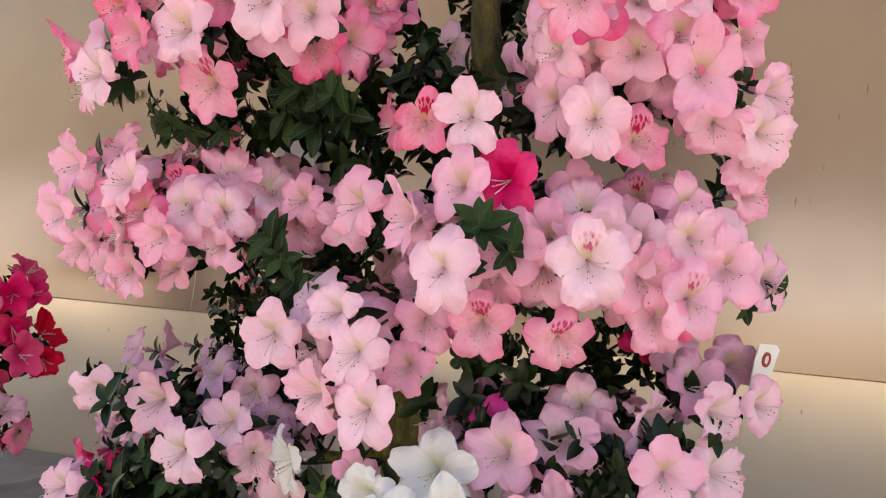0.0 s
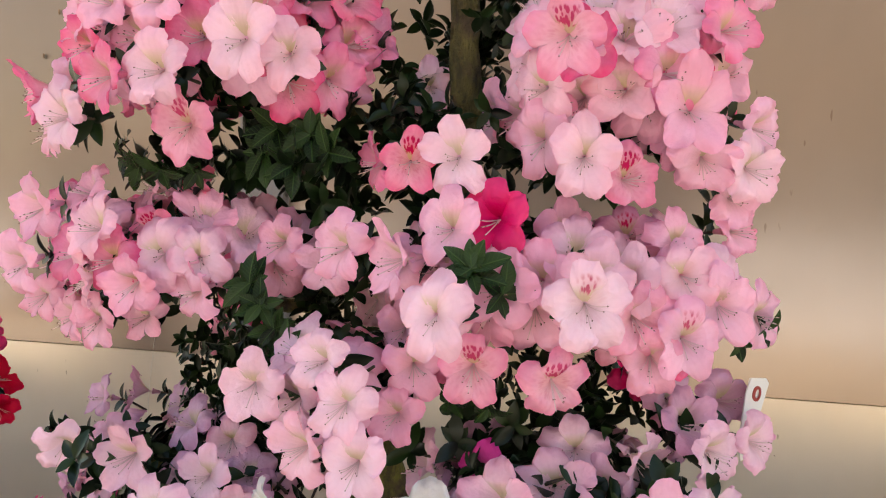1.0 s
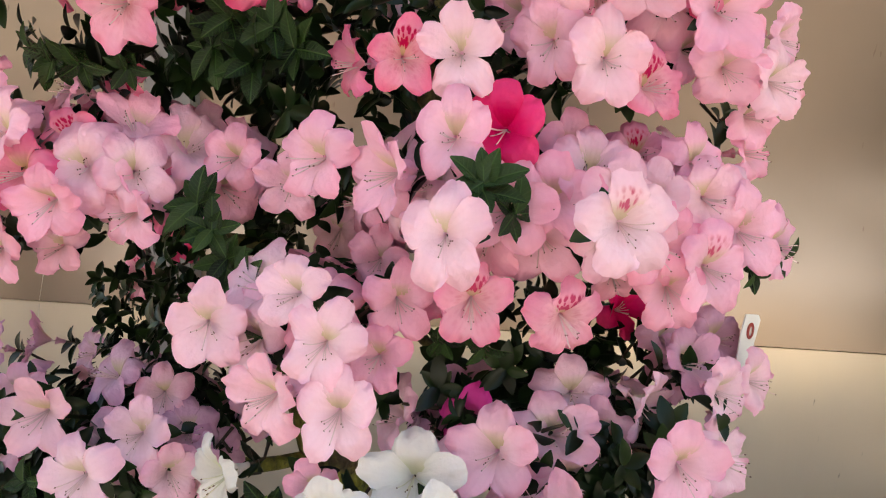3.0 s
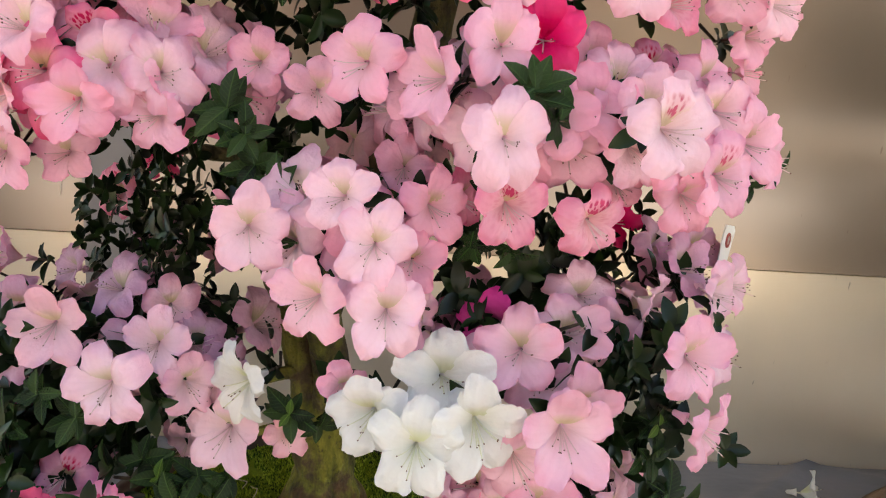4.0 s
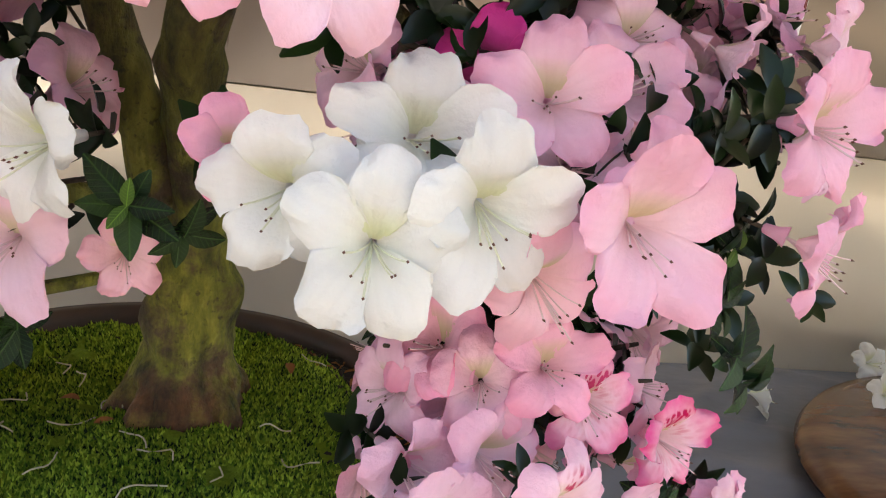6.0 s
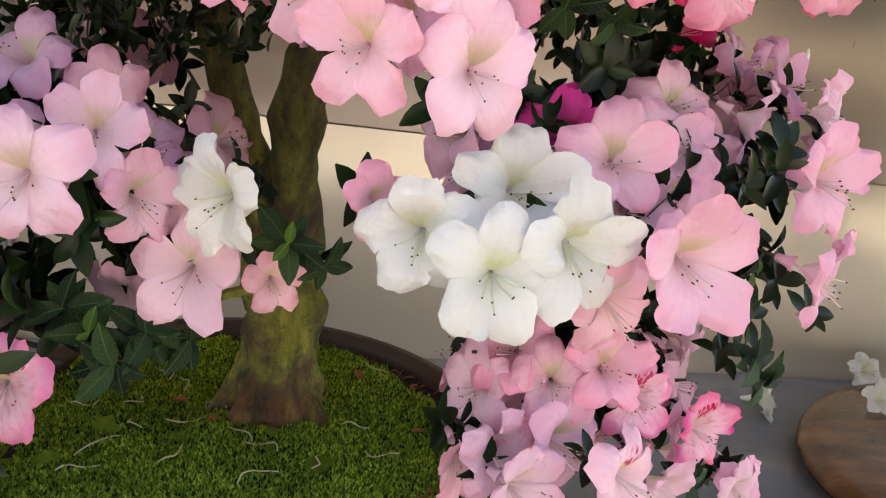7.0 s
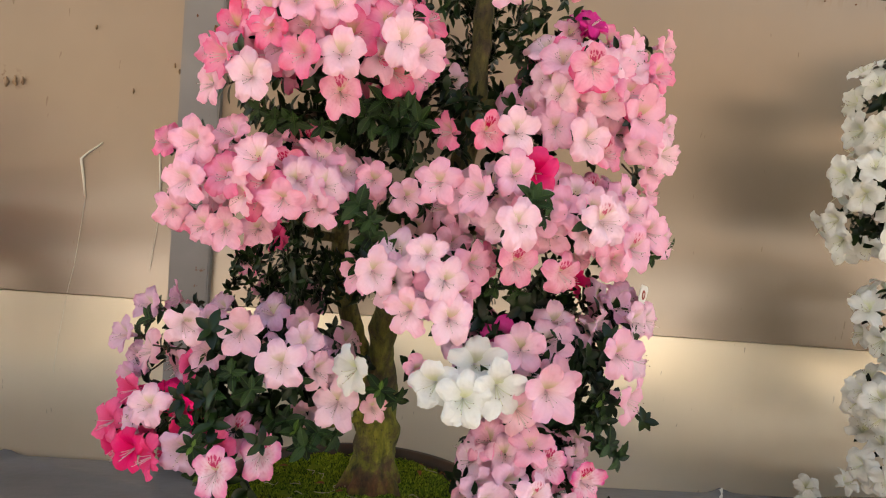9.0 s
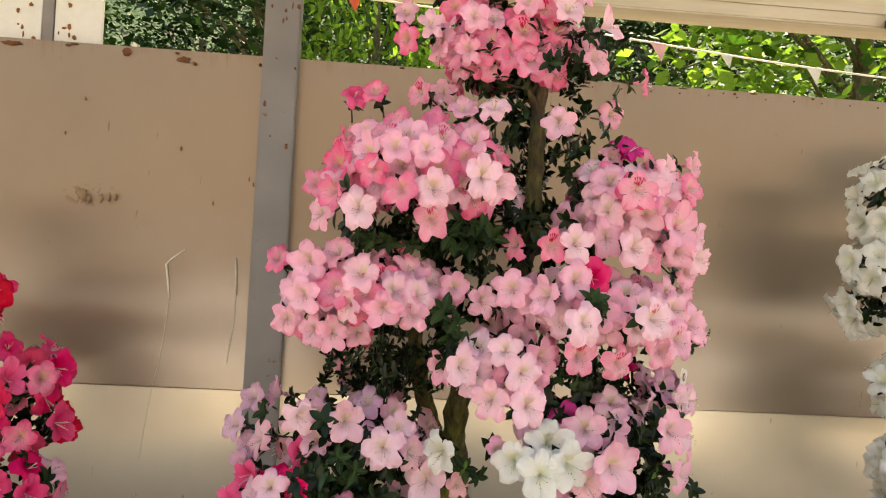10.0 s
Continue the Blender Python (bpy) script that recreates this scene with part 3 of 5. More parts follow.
link_mesh("sheet_drop", [(-3.0 + 6.0 * i / nx, -0.43 - 0.006 * math.sin(i * 0.6) * k, TABLE - 0.004 - 0.4 * k) for k in (0, 1) for i in range(nx + 1)], [(i, i + nx + 1, i + nx + 2, i + 1) for i in range(nx)], CLOTH, bench)


# ---- pot and moss ----
PX, PY, PR, RIM = -0.040, 0.140, 0.222, 0.905
MOSS_TOP = 0.898


def lathe(profile, sides=64):
    verts, faces = [], []
    for r, z in profile:
        for k in range(sides):
            w = 2 * math.pi * k / sides
            verts.append((r * math.cos(w), r * math.sin(w), z))
    for i in range(len(profile) - 1):
        for k in range(sides):
            a, b = i * sides + k, i * sides + (k + 1) % sides
            faces.append((a, b, b + sides, a + sides))
    faces.append(tuple(range(sides))[::-1])
    faces.append(tuple(range((len(profile) - 1) * sides, len(profile) * sides)))
    return verts, faces


pot = tagged(new("bonsai_pot"), "round dark brown stoneware bonsai pot with a rolled rim", "pot")
pot.location = (PX, PY, TABLE)
H = RIM - TABLE
link_mesh("bowl", *lathe([(0.150, 0.012), (0.168, 0.016), (0.190, 0.05), (0.203, 0.10), (0.208, H - 0.022), (0.219, H - 0.018), (PR, H - 0.008), (0.219, H), (0.206, H), (0.202, H - 0.010), (0.200, H - 0.045)]), GLAZE, pot)
for k in range(3):
    w = k * 2 * math.pi / 3 + 0.5
    bm = box(-0.03, 0.03, -0.018, 0.018, 0.0, 0.02, 0.005)
    bmesh.ops.transform(bm, matrix=Matrix.Translation((0.14 * math.cos(w), 0.14 * math.sin(w), 0)) @ Matrix.Rotation(w, 4, "Z"), verts=bm.verts[:])
    part("foot", bm, GLAZE, pot)


def moss_height(x, y):
    d = math.hypot(x - PX, y - PY) / 0.2
    return MOSS_TOP - 0.007 * d ** 3 + 0.008 * noise.noise((x * 22, y * 22, 1)) + 0.006 * noise.noise((x * 60, y * 60, 5))


def disc(radius, fn, rings, sides, name, mat, parent=None, label=""):
    verts, faces = [(PX, PY, fn(PX, PY))], []
    for i in range(1, rings + 1):
        for k in range(sides):
            w = 2 * math.pi * k / sides
            x, y = PX + radius * i / rings * math.cos(w), PY + radius * i / rings * math.sin(w)
            verts.append((x, y, fn(x, y)))
    for k in range(sides):
        faces.append((0, 1 + k, 1 + (k + 1) % sides))
    for i in range(rings - 1):
        for k in range(sides):
            a, b = 1 + i * sides + k, 1 + i * sides + (k + 1) % sides
            faces.append((a, a + sides, b + sides, b))
    return link_mesh(name, verts, faces, mat, parent, label)


soil = tagged(disc(0.2015, lambda x, y: RIM - 0.016 + 0.003 * noise.noise((x * 90, y * 90, 2)), 24, 72, "soil", SOIL), "dark damp potting soil inside the pot rim", "soil", kind="stuff")
def moss_edge(w):
    return 0.201 - 0.026 * max(0.0, math.cos(w - 0.1)) ** 2 + 0.010 * noise.noise((math.cos(w) * 3, math.sin(w) * 3, 7))


def moss_surface(x, y):
    """Mossed mound that sinks under the soil past its edge."""
    d = math.hypot(x - PX, y - PY)
    over = max(0.0, d - moss_edge(math.atan2(y - PY, x - PX)))
    return moss_height(x, y) - 0.9 * over


moss = tagged(disc(0.2005, moss_surface, 64, 140, "moss", MOSS), "cushion of green moss covering the soil", "moss", kind="stuff")
rng = random.Random(21)
pile = Pile()
for i in range(42000):
    w, d = rng.uniform(0, 2 * math.pi), 0.2 * math.sqrt(rng.random())
    x, y = PX + d * math.cos(w), PY + d * math.sin(w)
    if noise.noise((x * 30, y * 30, 8)) < -0.45 or d > moss_edge(w) + rng.uniform(-0.012, 0.004):
        continue
    z, h, r = moss_height(x, y), rng.uniform(0.0012, 0.0042), rng.uniform(0.0010, 0.0021)
    lx, ly = rng.uniform(-0.002, 0.002), rng.uniform(-0.002, 0.002)
    pile.add([(x + r, y, z - 0.001), (x - r * 0.5, y + r * 0.87, z - 0.001), (x - r * 0.5, y - r * 0.87, z - 0.001), (x + lx, y + ly, z + h)], [(0, 1, 3), (1, 2, 3), (2, 0, 3)])
pile.done("moss_tuft", [MOSS_TIP], moss)


# ---- azalea pieces ----
def corolla(seed):
    """Unit-size funnel of five broad, overlapping round lobes with wavy rims; it faces +z and its upper lobe points to +y."""
    rng = random.Random(seed)
    nu, nv = 16, 11
    verts, faces, uv, which = [], [], [], []
    cup = rng.uniform(0.05, 0.42)
    back = rng.uniform(0.12, 0.55)
    broad = rng.uniform(0.345, 0.405)
    for k in range(5):
        ang = radians(90 + 72 * k + rng.uniform(-6, 6))
        length, wide = 1.0 + rng.uniform(-0.10, 0.08) + (0.04 if k in (2, 3) else 0), rng.uniform(0.0, 0.05) + broad
        ph, ph2, skew, lift = rng.uniform(0, 6.28), rng.uniform(0, 6.28), rng.uniform(-0.09, 0.09), rng.uniform(-0.20, 0.20)
        lap = rng.choice((-0.10, 0.09, 0.12))
        nick = rng.choice((0.0, 0.02, 0.05))
        frill = rng.uniform(0.55, 1.25)
        ca, sa, tone = math.cos(ang), math.sin(ang), rng.random()
        o = len(verts)
        mid, reach = 0.50, 0.53 * length
        for j in range(nv + 1):
            v = j / nv
            for i in range(nu + 1):
                u = 2 * i / nu - 1
                q = u * math.pi / 2
                if v < 0.5:
                    # lobes joined into a funnel
                    f = v / 0.5
                    al, la = 0.05 + (mid - 0.05) * f, wide * (0.12 + 0.88 * f ** 0.7) * math.sin(q)
                else:
                    # rounded blade
                    f = (v - 0.5) / 0.5
                    ripple = 1 + f ** 3 * frill * (0.020 * math.sin(6 * q + ph2) + 0.014 * math.sin(14 * q + ph))
                    al, la = mid + reach * f * math.cos(q * 0.97) * ripple, wide * (1 + 0.04 * math.sin(math.pi * f)) * math.sin(q) * ripple
                al -= nick * v ** 6 * math.exp(-(u * 4.0) ** 2)
                la += skew * v * v
                rr = min(1.1, math.hypot(al, la))
                z = -0.54 * (1 - min(1, rr)) ** 2.3 + (cup + lift * v) * rr - back * rr ** 3
                z += lap * u * max(0.0, v - 0.25) / 0.75 - 0.09 * u * u * v * v
                rim = max(abs(u) ** 3, max(0, v - 0.5) / 0.5) * v
                z += rim * frill * (0.062 * math.sin(3.6 * q + ph) + 0.046 * math.sin(7.5 * q + ph2) + 0.016 * math.sin(17 * q + ph))
                z += 0.040 * v * math.exp(-(u * 3.4) ** 2)
                crumple = noise.noise_vector(Vector((al * 2.6 + k * 7.1, la * 2.6 + seed * 3.3, 0.5))) * 0.080 * v
                crumple += noise.noise_vector(Vector((al * 7.0 + k * 5.7, la * 7.0, seed * 2.1))) * 0.026 * v
                verts.append((al * ca - la * sa + crumple.x, al * sa + la * ca + crumple.y, z + crumple.z * 1.3))
                uv.append((u * 0.5 + 0.5, v))
                which.append((k / 5 + 0.02, tone))
        for j in range(nv):
            for i in range(nu):
                a = o + j * (nu + 1) + i
                faces.append((a, a + 1, a + nu + 2, a + nu + 1))
    # the tube behind the lobes
    o = len(verts)
    for j, (r, z) in enumerate(((0.16, -0.62), (0.10, -0.78), (0.075, -0.98), (0.02, -1.02))):
        for k in range(8):
            w = k * math.pi / 4
            verts.append((r * math.cos(w), r * math.sin(w), z))
            uv.append((k / 8, 0.45))
            which.append((0.5, 0.5))
    for j in range(3):
        for k in range(8):
            a, b = o + j * 8 + k, o + j * 8 + (k + 1) % 8
            faces.append((a, b, b + 8, a + 8))
    return verts, faces, uv, which


def stamen_mesh(seed):
    rng = random.Random(seed + 500)
    pile = Pile()
    for s in range(7):
        w = radians(-90 + rng.uniform(-75, 75))
        reach, drop = rng.uniform(0.22, 0.42), rng.uniform(0.30, 0.62)
        if s == 0:
            w, reach, drop = radians(-95), 0.48, 0.80
        pts = []
        for i in range(6):
            t = i / 5
            out = reach * t ** 1.3
            pts.append((out * math.cos(w), out * math.sin(w) + 0.10 * t ** 3, -0.66 + (0.66 + drop * 0.6) * t))
        thick = 0.015 if s else 0.018
        pile.add(*tube(pts, [thick * (1 - 0.3 * i / 5) for i in range(6)], 4), slot=0)
        e = Vector(pts[-1])
        tip = [e + Vector((math.cos(k * math.pi / 2) * 0.019, math.sin(k * math.pi / 2) * 0.019, 0)) for k in range(4)] + [e + Vector((0, 0, 0.045)), e - Vector((0, 0, 0.04))]
        pile.add(tip, [(0, 1, 4), (1, 2, 4), (2, 3, 4), (3, 0, 4), (1, 0, 5), (2, 1, 5), (3, 2, 5), (0, 3, 5)], slot=1)
    return pile


SHAPES = [corolla(i) for i in range(16)]
COROLLAS, STAMENS = {}, {}


def corolla_data(kind, shape):
    if (kind, shape) not in COROLLAS:
        verts, faces, uv, which = SHAPES[shape]
        me = bpy.data.meshes.new("flower")
        me.from_pydata(verts, [], faces)
        me.materials.append(PETALS[kind])
        for nm, src in (("lobe", uv), ("which", which)):
            lay = me.uv_layers.new(name=nm)
            for lp in me.loops:
                lay.data[lp.index].uv = src[lp.vertex_index]
        me.polygons.foreach_set("use_smooth", [True] * len(me.polygons))
        COROLLAS[kind, shape] = me
    white = kind == "white"
    if (shape, white) not in STAMENS:
        p = stamen_mesh(shape)
        me = bpy.data.meshes.new("stamen_tuft")
        me.from_pydata([tuple(v) for v in p.v], [], p.f)
        me.materials.append(PALE_FILAMENT if white else FILAMENT)
        me.materials.append(ANTHER)
        me.polygons.foreach_set("material_index", p.s)
        me.polygons.foreach_set("use_smooth", [True] * len(me.polygons))
        STAMENS[shape, white] = me
    return COROLLAS[kind, shape], STAMENS[shape, white]


def facing(direction, roll=0.0):
    z = Vector(direction).normalized()
    up = Vector((0, 0, 1))
    y = (up - z * up.dot(z))
    y = y.normalized() if y.length > 1e-3 else Vector((0, 1, 0))
    x = y.cross(z)
    m = Matrix((x, y, z)).transposed().to_4x4()
    return m @ Matrix.Rotation(roll, 4, "Z")


def place_flower(tree, kind, at, direction, r, rng, roll=None):
    a, b = corolla_data(kind, rng.randrange(len(SHAPES)))
    ob = new("flower", a)
    ob.parent = tree
    squash = rng.uniform(0.88, 1.06)
    ob.matrix_basis = Matrix.Translation(at) @ facing(direction, rng.gauss(0, 0.22) if roll is None else roll) @ Matrix.Diagonal((r * squash, r / squash, r, 1))
    tagged(ob, WORDS[kind] + " azalea flower")
    st = new("stamen_tuft", b)
    st.parent = ob
    return ob


def leaf_shape(rng, fold):
    """Unit leaf along +y: a pointed oval, folded along the midrib and arching back."""
    verts, faces = [], []
    n = 5
    for i in range(n + 1):
        t = i / n
        w = 0.25 * math.sin(math.pi * min(1, t * 0.93 + 0.05)) ** 0.8
        z = -0.22 * t * t + 0.06 * t
        verts += [(-w, t, z + fold * w), (0, t, z), (w, t, z + fold * w)]
    for i in range(n):
        a = i * 3
        faces += [(a, a + 1, a + 4, a + 3), (a + 1, a + 2, a + 5, a + 4)]
    return verts, faces


LEAF_SHAPES = [leaf_shape(random.Random(i), f) for i, f in enumerate((0.25, 0.42, 0.6))]
LEAF_DATA = {}


def leaf_data(shape, mat):
    if (shape, mat.name) not in LEAF_DATA:
        me = bpy.data.meshes.new("leaf")
        me.from_pydata(*(lambda s: (s[0], [], s[1]))(LEAF_SHAPES[shape]))
        me.materials.append(mat)
        me.polygons.foreach_set("use_smooth", [True] * len(me.polygons))
        LEAF_DATA[shape, mat.name] = me
    return LEAF_DATA[shape, mat.name]


def leaf_matrix(at, axis, spin, spread, size):
    """A leaf that grows out of a shoot along axis."""
    return Matrix.Translation(at) @ facing(axis) @ Matrix.Rotation(spin, 4, "Z") @ Matrix.Rotation(spread, 4, "X") @ Matrix.Diagonal((size, size, size, 1))


def rosette(tree, at, axis, count, size, rng, pile=None, sprout=False):
    """A whorl of leaves round the tip of a shoot, as leaf objects or into a pile."""
    if pile is not None and -0.15 < at[0] < 0.09 and 0.80 < at[2] < 1.03:
        return
    for i in range(count):
        spin = i * 2.4 + rng.uniform(-0.3, 0.3)
        spread = rng.uniform(0.0, 0.6) + 0.5 * (i > count * 0.6) * rng.random()
        m = leaf_matrix(Vector(at) - Vector(axis).normalized() * 0.003 * i * 0.6, axis, spin, spread, size * rng.uniform(0.62, 0.98))
        shape = rng.randrange(3)
        if pile is None:
            if sprout and i < 2:
                m = m @ Matrix.Diagonal((0.55, 0.55, 0.55, 1))
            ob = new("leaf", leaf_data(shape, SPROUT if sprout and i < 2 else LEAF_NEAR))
            ob.parent = tree
            ob.matrix_basis = m
        else:
            verts, faces = LEAF_SHAPES[shape]
            pile.add([m @ Vector(v) for v in verts], faces)


# ---- the azalea bonsai ----
bonsai = tagged(new("azalea_bonsai"), "tall satsuki azalea bonsai in full pink, white and red bloom", "bonsai tree")
rng = random.Random(77)


def limb(name, ctrl, n, sides=12, wobble=0.25, parent=bonsai, mat=BARK):
    pts, rad = bend(ctrl, n)
    return link_mesh(name, *tube(pts, rad, sides, wobble), mat, parent)


TX, TY = -0.018, 0.180
limb("trunk", [(TX - 0.002, TY, 0.868, 0.047), (TX - 0.001, TY, 0.898, 0.045), (TX, TY, 0.925, 0.039), (TX + 0.002, TY, 0.960, 0.033), (TX + 0.004, TY, 1.000, 0.034), (TX + 0.006, TY, 1.022, 0.022)], 30, 28, 0.22)
for w, ln in ((-2.2, 0.060), (-0.7, 0.062), (0.6, 0.058), (2.4, 0.060), (3.5, 0.060)):
    limb("root", [(TX + 0.02 * math.cos(w), TY + 0.02 * math.sin(w), 0.925, 0.014), (TX + 0.042 * math.cos(w), TY + 0.042 * math.sin(w), 0.902, 0.013), (TX + ln * math.cos(w), TY + ln * math.sin(w), 0.882, 0.005)], 8, 10, 0.3)
STEM_L = [(TX - 0.012, TY, 0.990, 0.022), (-0.040, 0.178, 1.060, 0.018), (-0.062, 0.172, 1.140, 0.016), (-0.085, 0.168, 1.220, 0.015), (-0.095, 0.165, 1.290, 0.013), (-0.088, 0.140, 1.380, 0.011), (-0.080, 0.100, 1.460, 0.008), (-0.085, 0.04, 1.510, 0.005)]
STEM_R = [(TX + 0.010, TY, 0.985, 0.026), (-0.012, 0.168, 1.060, 0.021), (-0.019, 0.146, 1.130, 0.020), (-0.012, 0.128, 1.200, 0.020), (0.040, 0.110, 1.300, 0.019), (0.068, 0.100, 1.390, 0.018), (0.084, 0.095, 1.480, 0.017), (0.086, 0.085, 1.580, 0.014), (0.085, 0.080, 1.680, 0.012), (0.095, 0.080, 1.780, 0.009), (0.085, 0.075, 1.880, 0.005)]
limb("stem", STEM_L, 40, 14, 0.3)
limb("stem", STEM_R, 50, 16, 0.3)
SPRAYS = {
    "top": ((0.03, 0.06, 1.765), (0.13, 0.09, 0.10)),
    "upper_left": ((-0.11, -0.01, 1.550), (0.14, 0.13, 0.095)),
    "middle_left": ((-0.17, 0.0, 1.365), (0.13, 0.13, 0.060)),
    "upper_right": ((0.22, 0.03, 1.52), (0.11, 0.11, 0.095)),
    "middle_right": ((0.18, 0.0, 1.350), (0.15, 0.12, 0.065)),
    "centre": ((0.01, -0.05, 1.265), (0.06, 0.07, 0.05)),
    "lower_left": ((-0.19, 0.04, 1.130), (0.17, 0.12, 0.060)),
    "bottom_left": ((-0.25, -0.02, 1.045), (0.10, 0.08, 0.05)),
    "lower_right": ((0.19, -0.01, 1.165), (0.14, 0.10, 0.065)),
    "bottom_right": ((0.18, -0.01, 1.02), (0.10, 0.07, 0.06)),
}
ROOTS = {"top": (0.088, 0.08, 1.66), "upper_left": (0.078, 0.097, 1.44), "middle_left": (-0.095, 0.165, 1.285), "upper_right": (0.085, 0.092, 1.50), "middle_right": (0.045, 0.108, 1.31),
         "centre": (0.015, 0.118, 1.22), "lower_left": (-0.04, 0.178, 1.06), "bottom_left": (-0.02, 0.183, 1.01), "lower_right": (0.060, 0.090, 1.235), "bottom_right": (0.10, 0.06, 1.13)}
NODES = {}
for name, (c, r) in SPRAYS.items():
    a, c = Vector(ROOTS[name]), Vector(c)
    mid = a.lerp(c, 0.5) + Vector((rng.uniform(-0.02, 0.02), rng.uniform(-0.01, 0.02), rng.uniform(-0.03, 0.0)))
    end = c + (c - a).normalized() * max(r) * 0.4
    limb("branch", [(*a, 0.0055 if name in ("bottom_left", "bottom_right", "lower_right") else 0.0085), (*mid, 0.0045 if name in ("bottom_left", "bottom_right", "lower_right") else 0.0060), (*c, 0.005), (*end, 0.0025)], 16, 8, 0.4)
    NODES[name] = [mid, c, end]
    # side shoots that fan out through the spray
    for k in range(9):
        w = k * 2.4
        tip = c + Vector((math.cos(w) * r[0] * 0.8, max(math.sin(w), -0.35) * r[1] * 0.8, rng.uniform(-0.5, 0.5) * r[2]))
        st = mid.lerp(c, rng.random())
        kn = st.lerp(tip, 0.5) + Vector((rng.uniform(-0.015, 0.015), rng.uniform(-0.015, 0.015), rng.uniform(-0.02, 0.01)))
        limb("shoot", [(*st, 0.0034), (*kn, 0.0024), (*tip, 0.0012)], 8, 6, 0.3, mat=TWIG)
        NODES[name].append(tip)
        NODES[name].append(kn)

BLOOMS, CURRENT = [], ["top"]


def bloom(kind, x, y, z, r, yaw=None, pitch=None, roll=None):
    """One flower with its throat at x, y, z; yaw (to +x) and pitch (up) in degrees say where it faces."""
    if yaw is None:
        yaw = (0.6 if x > 0 else 0.38) * math.degrees(math.atan2((x - 0.04) * 1.0, -(y - 0.20))) + rng.gauss(0, 14)
    if pitch is None:
        pitch = rng.gauss(6, 11) + max(-14, min(22, (z - SPRAYS[CURRENT[0]][0][2]) * 230))
    d = Vector((math.sin(radians(yaw)) * math.cos(radians(pitch)), -math.cos(radians(yaw)) * math.cos(radians(pitch)), math.sin(radians(pitch))))
    at = Vector((x, y, z)) + d * 0.2 * r
    r *= 0.835
    place_flower(bonsai, kind, at, d, r, rng, roll)
    BLOOMS.append((at, d, r, CURRENT[0]))


# the top spray
CURRENT[0] = "top"
bloom("rose", -0.140, 0.030, 1.761, 0.029)
bloom("pink", -0.102, 0.030, 1.786, 0.030)
bloom("pink", -0.038, 0.000, 1.796, 0.032)
bloom("pink", -0.042, 0.020, 1.748, 0.029)
bloom("rose", -0.065, 0.060, 1.826, 0.030)
bloom("pink", -0.005, 0.020, 1.800, 0.030)
bloom("pink", 0.044, 0.000, 1.824, 0.030)
bloom("pale", 0.107, 0.000, 1.816, 0.033)
bloom("pale", 0.166, 0.000, 1.796, 0.030)
bloom("pink", 0.135, 0.030, 1.855, 0.030)
bloom("pink", 0.149, -0.010, 1.741, 0.033)
bloom("pink", 0.107, 0.020, 1.644, 0.033)
bloom("pink", 0.205, 0.080, 1.674, 0.030)
bloom("rose", 0.247, 0.040, 1.722, 0.027, 75, 0, 0)
bloom("magenta", 0.223, 0.050, 1.617, 0.030)
bloom("pink", -0.142, 0.100, 1.823, 0.030)
bloom("pink", -0.090, 0.060, 1.856, 0.030)
bloom("pink", -0.012, 0.020, 1.853, 0.032)
bloom("pink", 0.069, 0.030, 1.881, 0.032)
# the upper left spray
CURRENT[0] = "upper_left"
bloom("pale", -0.196, -0.118, 1.482, 0.036, -8, 2, 0.1)
bloom("pale", -0.095, -0.136, 1.514, 0.036, 2, 4, 0)
bloom("rose_spot", -0.095, -0.101, 1.474, 0.035, 6, -10, 0.1)
bloom("pale", -0.028, -0.131, 1.535, 0.038, 6, 0, 0)
bloom("pale", -0.004, -0.105, 1.527, 0.034, 14, 4, 0.2)
bloom("rose", -0.138, -0.139, 1.509, 0.032)
bloom("rose", -0.229, -0.100, 1.506, 0.031)
bloom("pink", -0.250, -0.070, 1.474, 0.030)
bloom("pink", -0.150, -0.119, 1.569, 0.032)
bloom("pink", -0.106, -0.118, 1.569, 0.032)
bloom("pink", -0.184, -0.097, 1.562, 0.030)
bloom("rose", -0.230, -0.040, 1.550, 0.030)
bloom("pink", -0.014, 0.025, 1.522, 0.035, 4, -6, 0)
bloom("lilac", 0.050, 0.085, 1.520, 0.033, 10, -8, 0)
bloom("pink", -0.034, -0.060, 1.594, 0.033)
bloom("rose", -0.147, -0.020, 1.622, 0.030)
bloom("pink", -0.192, -0.030, 1.601, 0.030)
bloom("pink", -0.031, 0.020, 1.620, 0.030)
bloom("rose", -0.089, 0.020, 1.633, 0.030)
bloom("pale", 0.000, 0.000, 1.658, 0.033)
bloom("pink", -0.045, 0.030, 1.656, 0.030)
bloom("rose_spot", -0.112, 0.060, 1.684, 0.030)
bloom("red", -0.219, 0.080, 1.678, 0.030)
bloom("rose", -0.185, 0.080, 1.683, 0.030)
bloom("pink", -0.073, 0.100, 1.696, 0.030)
bloom("pink", -0.235, -0.060, 1.515, 0.030)
bloom("rose", -0.179, -0.110, 1.538, 0.030)
bloom("rose", -0.265, 0.000, 1.523, 0.028)
# the middle left spray
CURRENT[0] = "middle_left"
bloom("pink", -0.263, -0.072, 1.406, 0.036)
bloom("pink", -0.224, -0.052, 1.419, 0.033)
bloom("pale", -0.187, -0.092, 1.391, 0.036)
bloom("pale", -0.202, -0.088, 1.347, 0.034)
bloom("pink", -0.154, -0.093, 1.345, 0.033)
bloom("stripe", -0.110, -0.068, 1.338, 0.033)
bloom("pink", -0.266, -0.091, 1.358, 0.035)
bloom("pink", -0.226, -0.050, 1.302, 0.032)
bloom("rose_spot", -0.139, -0.018, 1.416, 0.033)
